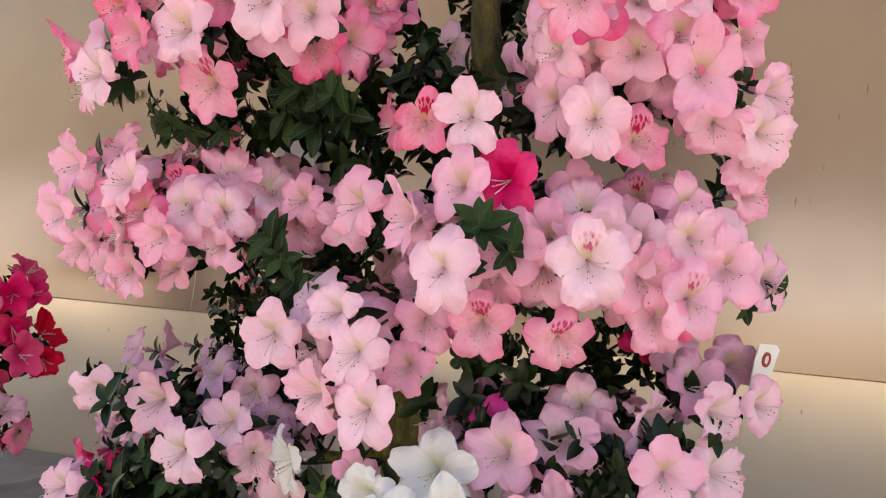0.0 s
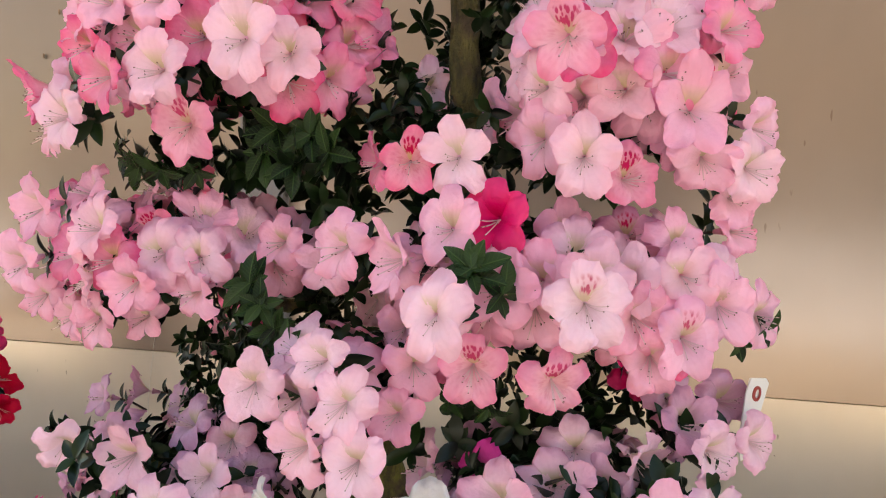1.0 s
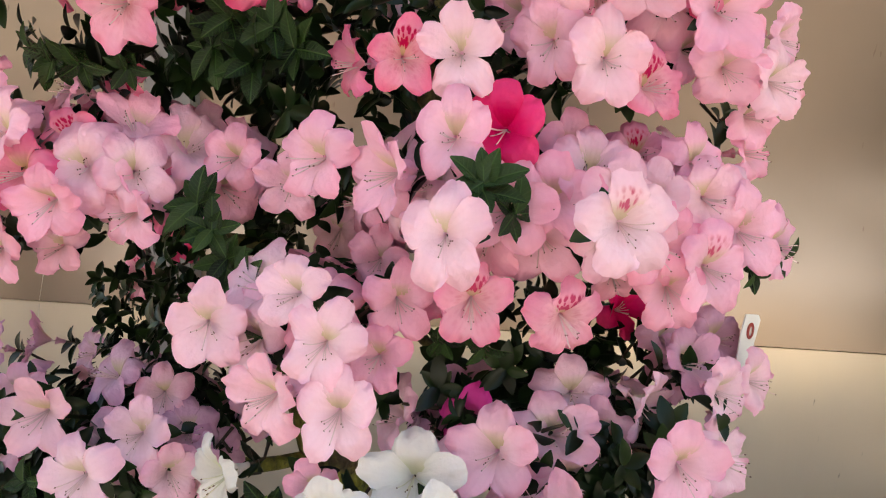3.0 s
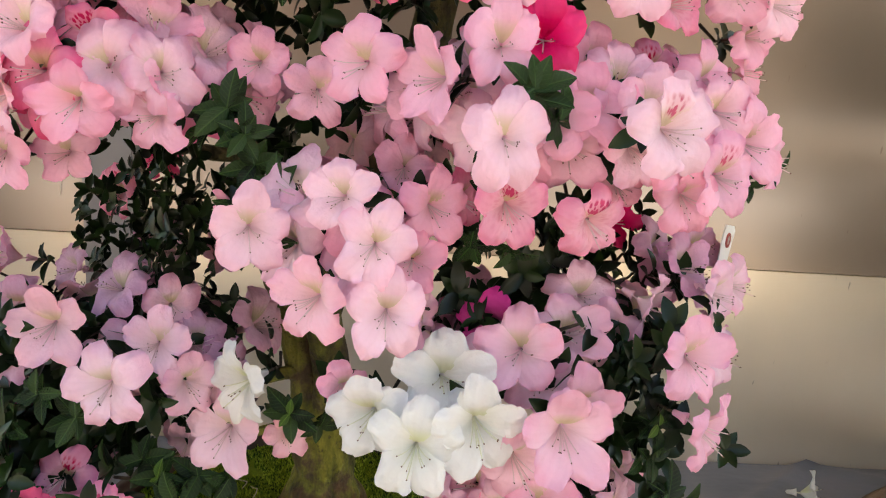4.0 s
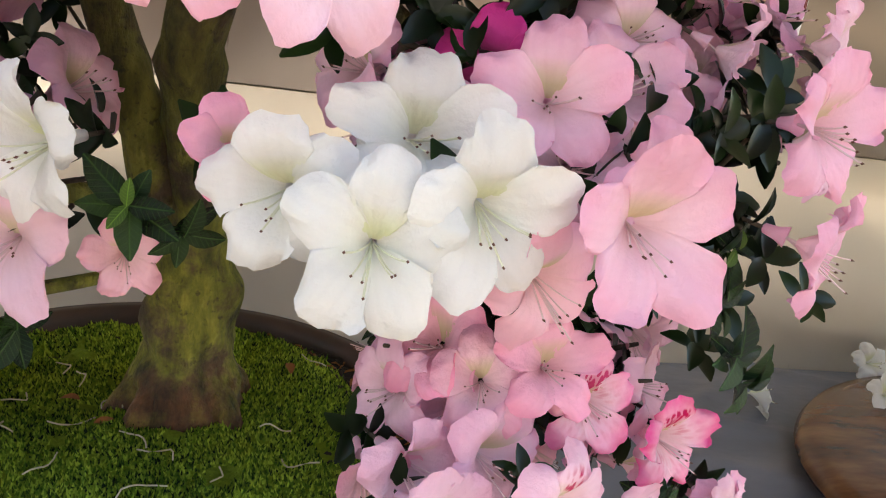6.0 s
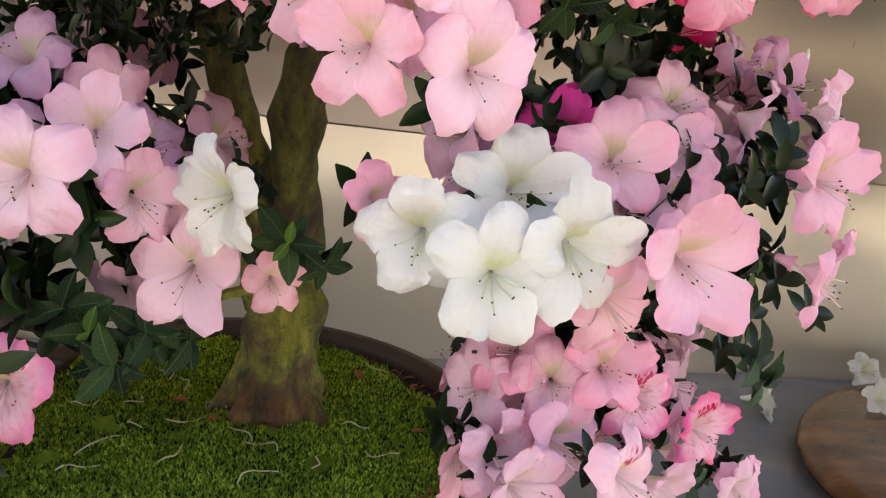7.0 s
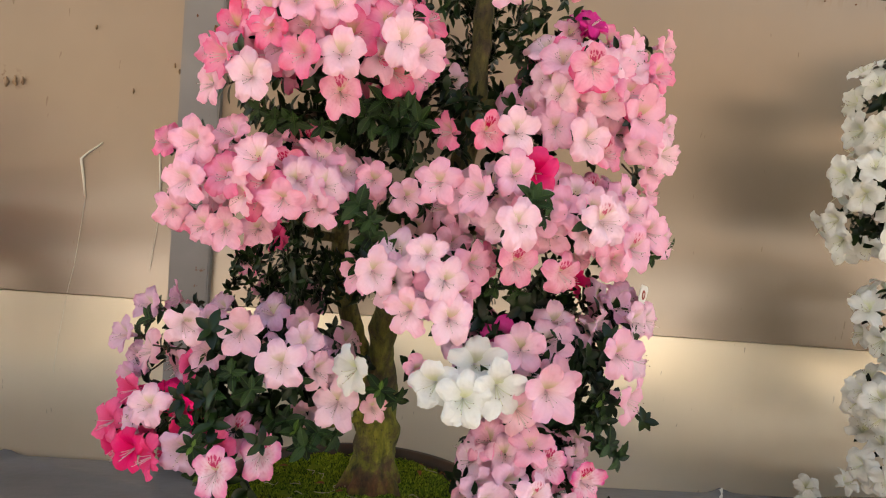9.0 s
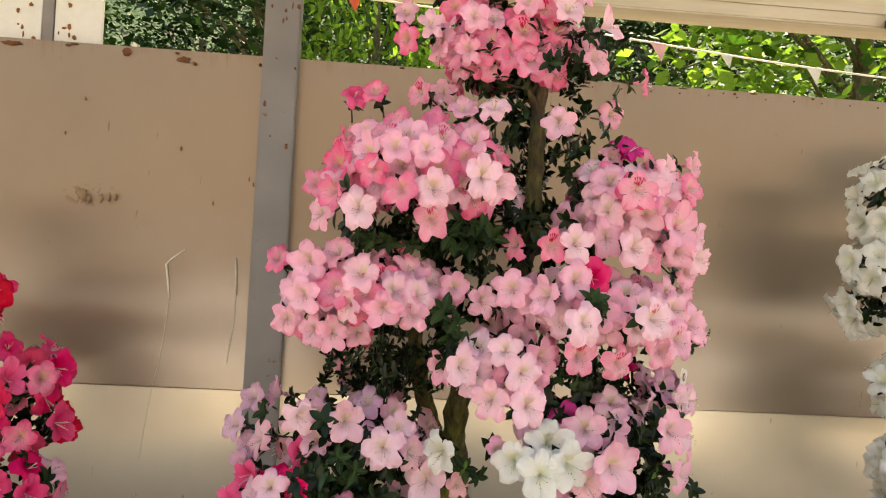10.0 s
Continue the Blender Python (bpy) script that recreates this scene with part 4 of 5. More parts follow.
bloom("lilac", -0.091, 0.009, 1.391, 0.034)
bloom("pink", -0.050, -0.029, 1.377, 0.031)
bloom("pink", -0.006, -0.030, 1.359, 0.033)
bloom("lilac", 0.014, 0.030, 1.317, 0.034)
bloom("pink", -0.293, -0.040, 1.319, 0.030)
bloom("pink", -0.253, -0.050, 1.305, 0.031)
bloom("rose", -0.319, 0.020, 1.405, 0.028)
bloom("pink", -0.170, -0.030, 1.423, 0.030)
bloom("rose_spot", -0.155, -0.060, 1.386, 0.030)
bloom("pink", -0.248, -0.030, 1.394, 0.030)
bloom("rose", -0.285, 0.000, 1.309, 0.030)
bloom("pink", -0.190, -0.030, 1.304, 0.030)
bloom("lilac", -0.123, 0.030, 1.385, 0.030)
bloom("violet", -0.069, 0.060, 1.356, 0.032)
bloom("rose_spot", -0.227, 0.170, 1.244, 0.032, -20, 0, 0)
bloom("red", -0.191, 0.180, 1.281, 0.032, -15, 0, 0)
# the upper right spray
CURRENT[0] = "upper_right"
bloom("rose_spot", 0.083, -0.079, 1.447, 0.030, 16, 0, 0)
bloom("pale", 0.120, -0.078, 1.451, 0.036, 5, 4, 0.1)
bloom("pink", 0.176, -0.035, 1.464, 0.036, -15, -8, 0.2)
bloom("pale", 0.212, -0.061, 1.451, 0.037, 5, 0, -0.1)
bloom("rose_spot", 0.242, -0.038, 1.436, 0.031, 30, 12, 0)
bloom("pink", 0.287, -0.031, 1.488, 0.039, 8, 4, 0)
bloom("pink", 0.298, -0.010, 1.450, 0.034, 6, -15, 0)
bloom("rose_spot", 0.201, -0.096, 1.533, 0.037, -4, -12, 0)
bloom("pink", 0.275, -0.001, 1.578, 0.032)
bloom("rose", 0.312, -0.007, 1.549, 0.032)
bloom("magenta", 0.221, 0.022, 1.608, 0.030)
bloom("rose", 0.041, -0.030, 1.447, 0.031, -52, 0, 0)
bloom("pale", 0.334, 0.000, 1.444, 0.034, 35, -4, 0)
bloom("pale", 0.238, -0.030, 1.504, 0.037, -8, 5, 0.1)
bloom("pink", 0.313, 0.020, 1.519, 0.032)
bloom("pink", 0.338, 0.020, 1.476, 0.031)
bloom("rose", 0.254, 0.030, 1.591, 0.031)
bloom("pink", 0.336, 0.050, 1.595, 0.030)
bloom("pink", 0.198, 0.030, 1.596, 0.030)
bloom("rose", 0.191, 0.050, 1.561, 0.030)
bloom("pink", 0.276, 0.020, 1.466, 0.031)
bloom("pink", 0.324, 0.020, 1.421, 0.030)
bloom("pale", 0.269, 0.030, 1.558, 0.031)
# the middle right spray
CURRENT[0] = "middle_right"
bloom("red", 0.149, -0.073, 1.404, 0.037, -6, 4, 0)
bloom("pink", 0.119, -0.092, 1.398, 0.035, 0, 10, 0)
bloom("pink", 0.029, -0.085, 1.381, 0.037, -24, 0, 0)
bloom("pink", 0.080, -0.091, 1.374, 0.034, -35, 0, 0)
bloom("pale", 0.121, -0.145, 1.342, 0.036, 2, 8, 0)
bloom("pale_spot", 0.222, -0.130, 1.352, 0.038, 12, 4, 0.1)
bloom("stripe", 0.288, -0.050, 1.317, 0.035, 14, 4, -0.2)
bloom("pink", 0.264, -0.050, 1.300, 0.033, 4, -8, 0)
bloom("rose_spot", 0.133, -0.077, 1.290, 0.036, 8, -6, 0)
bloom("rose_spot", 0.194, -0.070, 1.280, 0.034, 20, -16, 0)
bloom("pink", 0.081, -0.060, 1.284, 0.034)
bloom("pink", 0.193, -0.020, 1.390, 0.034)
bloom("pink", 0.281, -0.020, 1.387, 0.033)
bloom("pale", 0.286, -0.040, 1.363, 0.036, 10, 6, 0.2)
bloom("pink", 0.345, 0.000, 1.329, 0.031, 44, 0, 0)
bloom("pink", 0.313, -0.030, 1.340, 0.037, 10, 0, 0.1)
bloom("pale", 0.249, -0.050, 1.359, 0.034, -18, 4, 0)
bloom("violet_spot", 0.242, 0.000, 1.390, 0.034, 6, 20, 0)
bloom("pink", 0.326, 0.030, 1.394, 0.030)
bloom("pink", 0.068, -0.050, 1.365, 0.033)
bloom("rose", 0.103, -0.030, 1.287, 0.030)
bloom("rose", 0.287, 0.000, 1.303, 0.031)
bloom("pink", 0.234, 0.020, 1.297, 0.030)
bloom("pink", 0.058, -0.020, 1.305, 0.031)
# the centre spray
CURRENT[0] = "centre"
bloom("pale", 0.021, -0.105, 1.295, 0.032)
bloom("pale", 0.044, -0.119, 1.266, 0.035)
bloom("pale", 0.005, -0.107, 1.225, 0.037, -18, 2, 0)
bloom("pale", 0.054, -0.119, 1.221, 0.037, 5, 4, 0)
bloom("pale", -0.040, -0.101, 1.269, 0.035)
bloom("pink", 0.026, -0.080, 1.241, 0.033)
bloom("pink", 0.069, -0.070, 1.246, 0.031)
bloom("pink", -0.059, -0.030, 1.260, 0.030)
# the lower left spray
CURRENT[0] = "lower_left"
bloom("pale", -0.267, -0.049, 1.180, 0.034, 28, -8, -0.2)
bloom("lilac", -0.129, 0.014, 1.176, 0.032, 18, 6)
bloom("lilac", -0.143, -0.088, 1.147, 0.040, -6, 4, 0.25)
bloom("lilac", -0.122, -0.040, 1.162, 0.035, 14, 14, -0.2)
bloom("pale", -0.074, -0.020, 1.084, 0.042, -6, 6, 0)
bloom("lilac", -0.089, -0.010, 1.123, 0.030)
bloom("lilac", -0.116, 0.010, 1.056, 0.030, -12, -30, 0)
bloom("violet", -0.360, 0.062, 1.079, 0.032)
bloom("pale", -0.200, -0.041, 1.174, 0.037, 8, 6, 0.1)
bloom("lilac", -0.247, 0.000, 1.174, 0.032, 12, 0, 0)
bloom("lilac", -0.102, -0.030, 1.128, 0.034, 42, 2, 0)
bloom("pale", -0.027, -0.010, 1.078, 0.026)
bloom("violet", -0.377, 0.080, 1.135, 0.032)
bloom("violet", -0.357, 0.120, 1.173, 0.030)
bloom("violet", -0.318, 0.140, 1.178, 0.030)
bloom("violet", -0.253, 0.120, 1.175, 0.030)
bloom("violet", -0.187, 0.080, 1.178, 0.032)
bloom("violet", -0.124, 0.180, 1.188, 0.032)
bloom("violet", -0.173, 0.160, 1.187, 0.030)
bloom("violet", -0.353, 0.080, 1.104, 0.030)
bloom("violet", -0.170, 0.010, 1.192, 0.034, -22, 40, 0)
bloom("white", -0.056, -0.038, 1.134, 0.037, -36, -4, 0.15)
bloom("violet", -0.203, 0.220, 1.192, 0.032)
# the bottom left spray
CURRENT[0] = "bottom_left"
bloom("lilac", -0.300, -0.070, 1.082, 0.034, -10, 20, 0)
bloom("red", -0.295, -0.068, 1.018, 0.036)
bloom("red", -0.266, -0.050, 1.078, 0.038, -30, -10, 0.3)
bloom("violet_spot", -0.201, -0.035, 1.043, 0.033, 2, 12, -0.5)
bloom("red", -0.341, 0.012, 1.075, 0.034)
bloom("red", -0.366, 0.000, 1.037, 0.034)
bloom("red", -0.323, -0.050, 1.019, 0.034)
bloom("red", -0.266, 0.000, 1.115, 0.030)
bloom("red", -0.357, 0.000, 1.003, 0.034)
bloom("red", -0.314, -0.020, 1.024, 0.032)
bloom("red", -0.255, -0.050, 1.062, 0.030)
bloom("violet", -0.308, -0.040, 1.071, 0.030)
bloom("fringe", -0.211, -0.100, 1.012, 0.036, -8, 4, 0)
bloom("fringe", -0.164, -0.050, 1.020, 0.037, 4, 6, -0.1)
# the lower right spray
CURRENT[0] = "lower_right"
bloom("lilac", 0.192, -0.032, 1.186, 0.041, 4, 28, 0.2)
bloom("lilac", 0.206, -0.010, 1.211, 0.036, 6, 22, 0)
bloom("lilac", 0.256, -0.012, 1.208, 0.032, 58, -22, 0)
bloom("violet", 0.293, 0.019, 1.232, 0.036)
bloom("pink", 0.279, -0.068, 1.183, 0.040, 14, 6, 0)
bloom("pink", 0.298, -0.058, 1.124, 0.038, 48, -10, 0)
bloom("magenta", 0.136, -0.020, 1.184, 0.038, -25, 8, 0)
bloom("pink", 0.022, -0.067, 1.146, 0.026)
bloom("lilac", 0.172, -0.045, 1.150, 0.038, -8, 20, -0.2)
bloom("lilac", 0.312, -0.007, 1.218, 0.034)
bloom("violet", 0.117, 0.030, 1.181, 0.036)
bloom("violet", 0.147, 0.040, 1.169, 0.036)
bloom("lilac", 0.230, -0.010, 1.181, 0.034)
bloom("violet", 0.283, 0.060, 1.240, 0.035)
bloom("lilac", 0.206, -0.040, 1.155, 0.036)
bloom("red", 0.247, 0.080, 1.258, 0.033)
bloom("violet", 0.315, 0.050, 1.215, 0.033)
bloom("lilac", 0.262, 0.030, 1.037, 0.033)
bloom("lilac", 0.350, 0.050, 1.212, 0.033, 50, 10)
bloom("violet", 0.328, 0.090, 1.235, 0.035)
bloom("violet", 0.290, 0.060, 1.215, 0.035)
bloom("white", 0.045, -0.088, 1.136, 0.040, -18, 4, 0.2)
bloom("white", 0.096, -0.070, 1.160, 0.043, 4, 22, 0)
bloom("white", 0.078, -0.118, 1.125, 0.042, -4, 8, -0.1)
bloom("white", 0.120, -0.106, 1.140, 0.042, 8, -2, 0.1)
bloom("pale", 0.152, -0.094, 1.108, 0.040, 22, -12, 0.3)
bloom("lilac", 0.181, -0.110, 1.140, 0.042, 4, 4, 0.1)
# the bottom right spray
CURRENT[0] = "bottom_right"
bloom("lilac", 0.114, -0.052, 0.994, 0.039)
bloom("fringe", 0.206, -0.040, 1.027, 0.034, 5, 8, 0)
bloom("fringe", 0.259, -0.036, 1.003, 0.037, 25, 10, 0)
bloom("pale_spot", 0.182, -0.095, 1.001, 0.035)
bloom("lilac", 0.153, -0.055, 1.002, 0.039)
bloom("lilac", 0.149, 0.015, 0.999, 0.038)
bloom("pink", 0.202, 0.015, 0.996, 0.038)
bloom("lilac", 0.257, -0.015, 0.972, 0.034)
bloom("pale", 0.308, -0.025, 0.950, 0.030)
bloom("lilac", 0.121, -0.085, 0.986, 0.038)
bloom("lilac", 0.099, -0.035, 0.980, 0.034)
bloom("pink", 0.202, 0.005, 0.970, 0.034)
bloom("pink", 0.312, -0.015, 0.946, 0.032)
bloom("lilac", 0.221, -0.065, 0.977, 0.035)
# further flowers at the back and inside of every spray
rng = random.Random(31)
MIX = {"top": "pink rose pink rose_spot", "upper_left": "rose rose_spot rose pink", "middle_left": "pink lilac pink rose", "upper_right": "pink pale rose pink", "middle_right": "pink lilac pink pale",
       "centre": "pink lilac", "lower_left": "violet lilac violet", "bottom_left": "red violet", "lower_right": "lilac violet lilac", "bottom_right": "lilac pink"}
FILL = {"lower_left": 15, "bottom_left": 10, "lower_right": 12, "bottom_right": 18, "centre": 14}
# bare wood, leafy or open places between the sprays (x0, x1, z0, z1)
BARE = [(0.225, 0.315, 1.03, 1.195), (0.28, 0.47, 0.94, 1.06), (-0.19, -0.06, 1.225, 1.31), (-0.125, 0.0, 1.165, 1.235), (-0.045, 0.01, 1.04, 1.24), (0.10, 0.185, 1.212, 1.25),
        (-0.27, -0.15, 1.04, 1.115), (-0.145, 0.09, 0.90, 1.05), (-0.13, 0.01, 1.42, 1.485), (0.02, 0.155, 1.49, 1.73), (-0.10, -0.015, 1.28, 1.345), (0.08, 0.15, 1.19, 1.25)]
for name, (c, r) in SPRAYS.items():
    CURRENT[0] = name
    made = 0
    for attempt in range(1500):
        if made >= FILL.get(name, 62):
            break
        w, h = rng.uniform(0, 2 * math.pi), rng.uniform(-0.55, 0.8)
        d = Vector((math.cos(w) * math.sqrt(1 - h * h), math.sin(w) * math.sqrt(1 - h * h), h))
        at = Vector(c) + Vector((d.x * r[0], d.y * r[1], d.z * r[2])) * (rng.uniform(0.7, 0.95) if d.y > -0.2 else rng.uniform(0.55, 0.8))
        if any(x0 < at.x < x1 and z0 < at.z < z1 for x0, x1, z0, z1 in BARE):
            continue
        if any((at - b[0]).length < (0.034 if name in FILL else 0.030) for b in BLOOMS):
            continue
        place_flower(bonsai, rng.choice(MIX[name].split()), at, d + Vector((0, -0.7 if d.y < 0.4 else 0, 0.2)), rng.uniform(0.029, 0.034), rng)
        BLOOMS.append((at, d, 0.03, name))
        made += 1

# flower stalks and the leaves about each flower
rng = random.Random(13)
stalks, foliage = Pile(), Pile()
for at, d, r, name in BLOOMS:
    back = at - d * r * 1.0
    node = min(NODES[name], key=lambda q: (q - back).length)
    # a short stalk that leaves the tube backwards and then bends to the shoot
    bow = back - d * 0.014
    way = (node - bow).normalized() - d * 1.2
    node = bow + way.normalized() * min(0.022, (node - bow).length)
    stalks.add(*tube([back, bow, node], [0.0012, 0.0013, 0.0016], 5))
    rosette(None, back - d * 0.006, d + Vector((rng.gauss(0, 0.3), rng.gauss(0, 0.3), rng.gauss(0.1, 0.3))), 5, 0.027, rng, foliage)
for name, (c, r) in SPRAYS.items():
    for i in range(150):
        d = Vector((rng.gauss(0, 1), rng.gauss(0, 1), rng.gauss(0, 1))).normalized()
        q = rng.uniform(0.25, 0.80)
        at = Vector(c) + Vector((d.x * r[0], d.y * r[1], d.z * r[2])) * q
        rosette(None, at + Vector((0, 0.028, 0)), d + Vector((0, -0.2, 0.3)), 5, 0.025, rng, foliage)
# dark leafy shoots on the bare inner wood beside the stem
for i in range(260):
    z = rng.uniform(1.44, 1.80)
    at = Vector((0.085 + rng.gauss(0, 0.055), 0.060 + rng.gauss(0, 0.04), z))
    if abs(at.x - 0.086) < 0.030 and z < 1.70:
        at.y = max(at.y, 0.125)
    rosette(None, at, Vector((rng.gauss(0, 1), -0.6, rng.gauss(0.4, 0.5))), 5, 0.024, rng, foliage)
for i in range(110):
    at = Vector((rng.uniform(-0.13, 0.20), rng.uniform(0.0, 0.13), rng.uniform(1.33, 1.50)))
    rosette(None, at, Vector((rng.gauss(0, 1), -0.6, rng.gauss(0.3, 0.5))), 5, 0.027, rng, foliage)
for i in range(70):
    at = Vector((rng.uniform(-0.22, 0.0), rng.uniform(-0.05, 0.10), 1.448 + rng.gauss(0, 0.012)))
    rosette(None, at, Vector((rng.gauss(0, 1), -0.6, rng.gauss(0.0, 0.5))), 5, 0.027, rng, foliage)
for i in range(130):
    at = Vector((rng.uniform(-0.25, -0.06), rng.uniform(0.05, 0.22), 1.228 + rng.gauss(0, 0.024)))
    rosette(None, at, Vector((rng.gauss(0, 1), -0.5, rng.gauss(0.4, 0.5))), 5, 0.018, rng, foliage)
for i in range(120):
    at = Vector((rng.uniform(-0.16, -0.03), rng.uniform(0.0, 0.14), rng.uniform(1.165, 1.33)))
    if abs(at.x + 0.030 + (at.z - 1.06) * 0.28) < 0.024 or (at.z < 1.22 and at.x > -0.115):
        continue
    rosette(None, at, Vector((rng.gauss(0, 1), -0.5, rng.gauss(0.3, 0.5))), 5, 0.022, rng, foliage)
for i in range(55):
    at = Vector((rng.uniform(0.10, 0.30), rng.uniform(0.02, 0.12), 1.245 + rng.gauss(0, 0.015)))
    rosette(None, at, Vector((rng.gauss(0, 1), -0.5, rng.gauss(0.1, 0.5))), 5, 0.021, rng, foliage)
for x, y, z, n in ((-0.20, -0.02, 1.13, 26), (-0.22, -0.03, 1.06, 30), (-0.15, 0.0, 1.075, 16), (0.258, 0.01, 1.150, 18), (0.262, 0.01, 1.085, 16), (0.24, 0.02, 1.19, 12), (0.14, 0.0, 1.20, 22)):
    for i in range(n):
        at = Vector((x + rng.gauss(0, 0.035), y + rng.gauss(0, 0.025), z + rng.gauss(0, 0.025)))
        rosette(None, at, Vector((rng.gauss(0, 0.6), -0.8, rng.gauss(0.3, 0.4))), 6, 0.028, rng, foliage)
tagged(stalks.done("flower_stalk", [TWIG], bonsai), kind="stuff")
tagged(foliage.done("foliage", [LEAF_SHADED], bonsai), "small azalea leaves, green darkened for the shade inside the sprays", kind="stuff")


def whorl(x, y, z, count=7, size=0.030, dx=0.0, dz=0.25, sprout=False):
    rosette(bonsai, (x, y, z), Vector((dx, -0.8, dz)), count, size, rng, None, sprout)


# leaf whorls that stand out in front
for x, z in ((-0.045, 1.475), (-0.015, 1.470), (0.000, 1.455), (-0.06, 1.455), (-0.030, 1.445)):
    whorl(x, -0.045, z, 7, 0.031, rng.uniform(-0.4, 0.4))
whorl(-0.065, -0.06, 1.345, 8, 0.031), whorl(-0.050, -0.07, 1.328, 7, 0.030, 0.4), whorl(-0.085, -0.05, 1.330, 6, 0.028, -0.5)
whorl(0.140, -0.115, 1.372, 8, 0.031, 0.2, 0.6), whorl(0.160, -0.10, 1.352, 6, 0.029, 0.6), whorl(0.128, -0.105, 1.345, 5, 0.027, -0.2, -0.4)
whorl(0.352, 0.0, 1.318, 6, 0.019, 0.8, 0.0), whorl(0.332, -0.005, 1.306, 6, 0.020, 0.4, -0.4)
whorl(0.140, -0.055, 1.252, 6, 0.028, 0.1, -0.8), whorl(0.110, -0.06, 1.255, 5, 0.028, -0.3, -0.7)
whorl(-0.048, -0.05, 1.305, 8, 0.031), whorl(-0.030, -0.06, 1.290, 7, 0.030, -0.3), whorl(-0.060, -0.05, 1.272, 6, 0.029, 0.2, -0.3)
whorl(-0.174, -0.055, 1.440, 7, 0.027, -0.2, -0.6), whorl(-0.150, -0.06, 1.438, 7, 0.027, 0.2, -0.7), whorl(-0.118, -0.055, 1.436, 6, 0.027, 0.1, -0.6), whorl(-0.195, -0.045, 1.450, 6, 0.026, -0.6, -0.4)
whorl(-0.020, -0.045, 1.112, 8, 0.030, 0.0, 0.2, True), whorl(0.002, -0.03, 1.095, 6, 0.027, 0.4, -0.3)
whorl(-0.206, -0.06, 1.125, 8, 0.028, -0.2), whorl(-0.230, -0.06, 1.100, 7, 0.028, -0.4), whorl(-0.180, -0.055, 1.105, 7, 0.028, 0.2)
whorl(-0.124, -0.04, 1.050, 8, 0.029, -0.1, 0.4, True), whorl(-0.095, -0.03, 1.047, 8, 0.029, 0.3, 0.3), whorl(-0.110, -0.045, 1.033, 7, 0.028, 0.0, 0.0), whorl(-0.072, -0.02, 1.040, 7, 0.027, 0.5, 0.0), whorl(-0.140, -0.03, 1.060, 7, 0.028, -0.3, 0.5)
whorl(-0.245, -0.07, 1.060, 7, 0.028, -0.1, 0.3), whorl(-0.232, -0.060, 0.995, 7, 0.029, 0.0, 0.3, True), whorl(-0.240, -0.09, 1.040, 8, 0.028, 0.2, 0.3, True)
whorl(0.285, -0.045, 1.058, 8, 0.029, 0.3, 0.2), whorl(0.270, -0.04, 1.085, 7, 0.028, 0.6, 0.2), whorl(0.272, -0.04, 1.115, 7, 0.028, 0.4, 0.3, True), whorl(0.305, -0.03, 1.035, 7, 0.030, 0.4, 0.0)
whorl(0.256, -0.05, 0.972, 6, 0.028, 0.2, 0.2), whorl(-0.040, -0.065, 1.255, 6, 0.030, -0.3, -0.4), whorl(0.240, -0.03, 1.155, 6, 0.027, 0.2, 0.3), whorl(-0.325, 0.0, 1.175, 7, 0.026, -0.8, 0.2)

# white plastic plant label tied into the spray
tag = tagged(new("plant_label"), "white plastic plant label with a red oval mark", "label")
bm = bmesh.new()
prof = [(-0.009, 0.0), (-0.011, 0.045), (-0.009, 0.060), (0.008, 0.062), (0.012, 0.058), (0.008, 0.030), (0.002, -0.012), (-0.004, -0.014)]
vs = [bm.verts.new((x, 0, z)) for x, z in prof]
fc = bm.faces.new(vs)
ext = bmesh.ops.extrude_face_region(bm, geom=[fc])
bmesh.ops.translate(bm, vec=(0, 0.0012, 0), verts=[g for g in ext["geom"] if isinstance(g, bmesh.types.BMVert)])
bmesh.ops.recalc_face_normals(bm, faces=bm.faces[:])
part("stake", bm, PLASTIC, tag)
ring = [(0.0045 * math.cos(w), 0.007 * math.sin(w)) for w in [k * math.pi / 10 for k in range(20)]]
inn = [(0.0018 * math.cos(w), 0.004 * math.sin(w)) for w in [k * math.pi / 10 for k in range(20)]]
vv = [(x, -0.0008, z + 0.047) for x, z in ring + inn] + [(x, 0.0, z + 0.047) for x, z in ring + inn]
link_mesh("red_mark", vv, [(k, (k + 1) % 20, (k + 1) % 20 + 20, k + 20) for k in range(20)] + [(k, k + 40, (k + 1) % 20 + 40, (k + 1) % 20) for k in range(20)], REDINK, tag, smooth=False)
tag.matrix_basis = Matrix.Translation((0.350, 0.078, 1.198)) @ Matrix.Rotation(radians(52), 4, "Z") @ Matrix.Rotation(radians(14), 4, "Y") @ Matrix.Diagonal((1.5, 1, 1, 1))

# ---- litter on the moss ----
rng = random.Random(55)
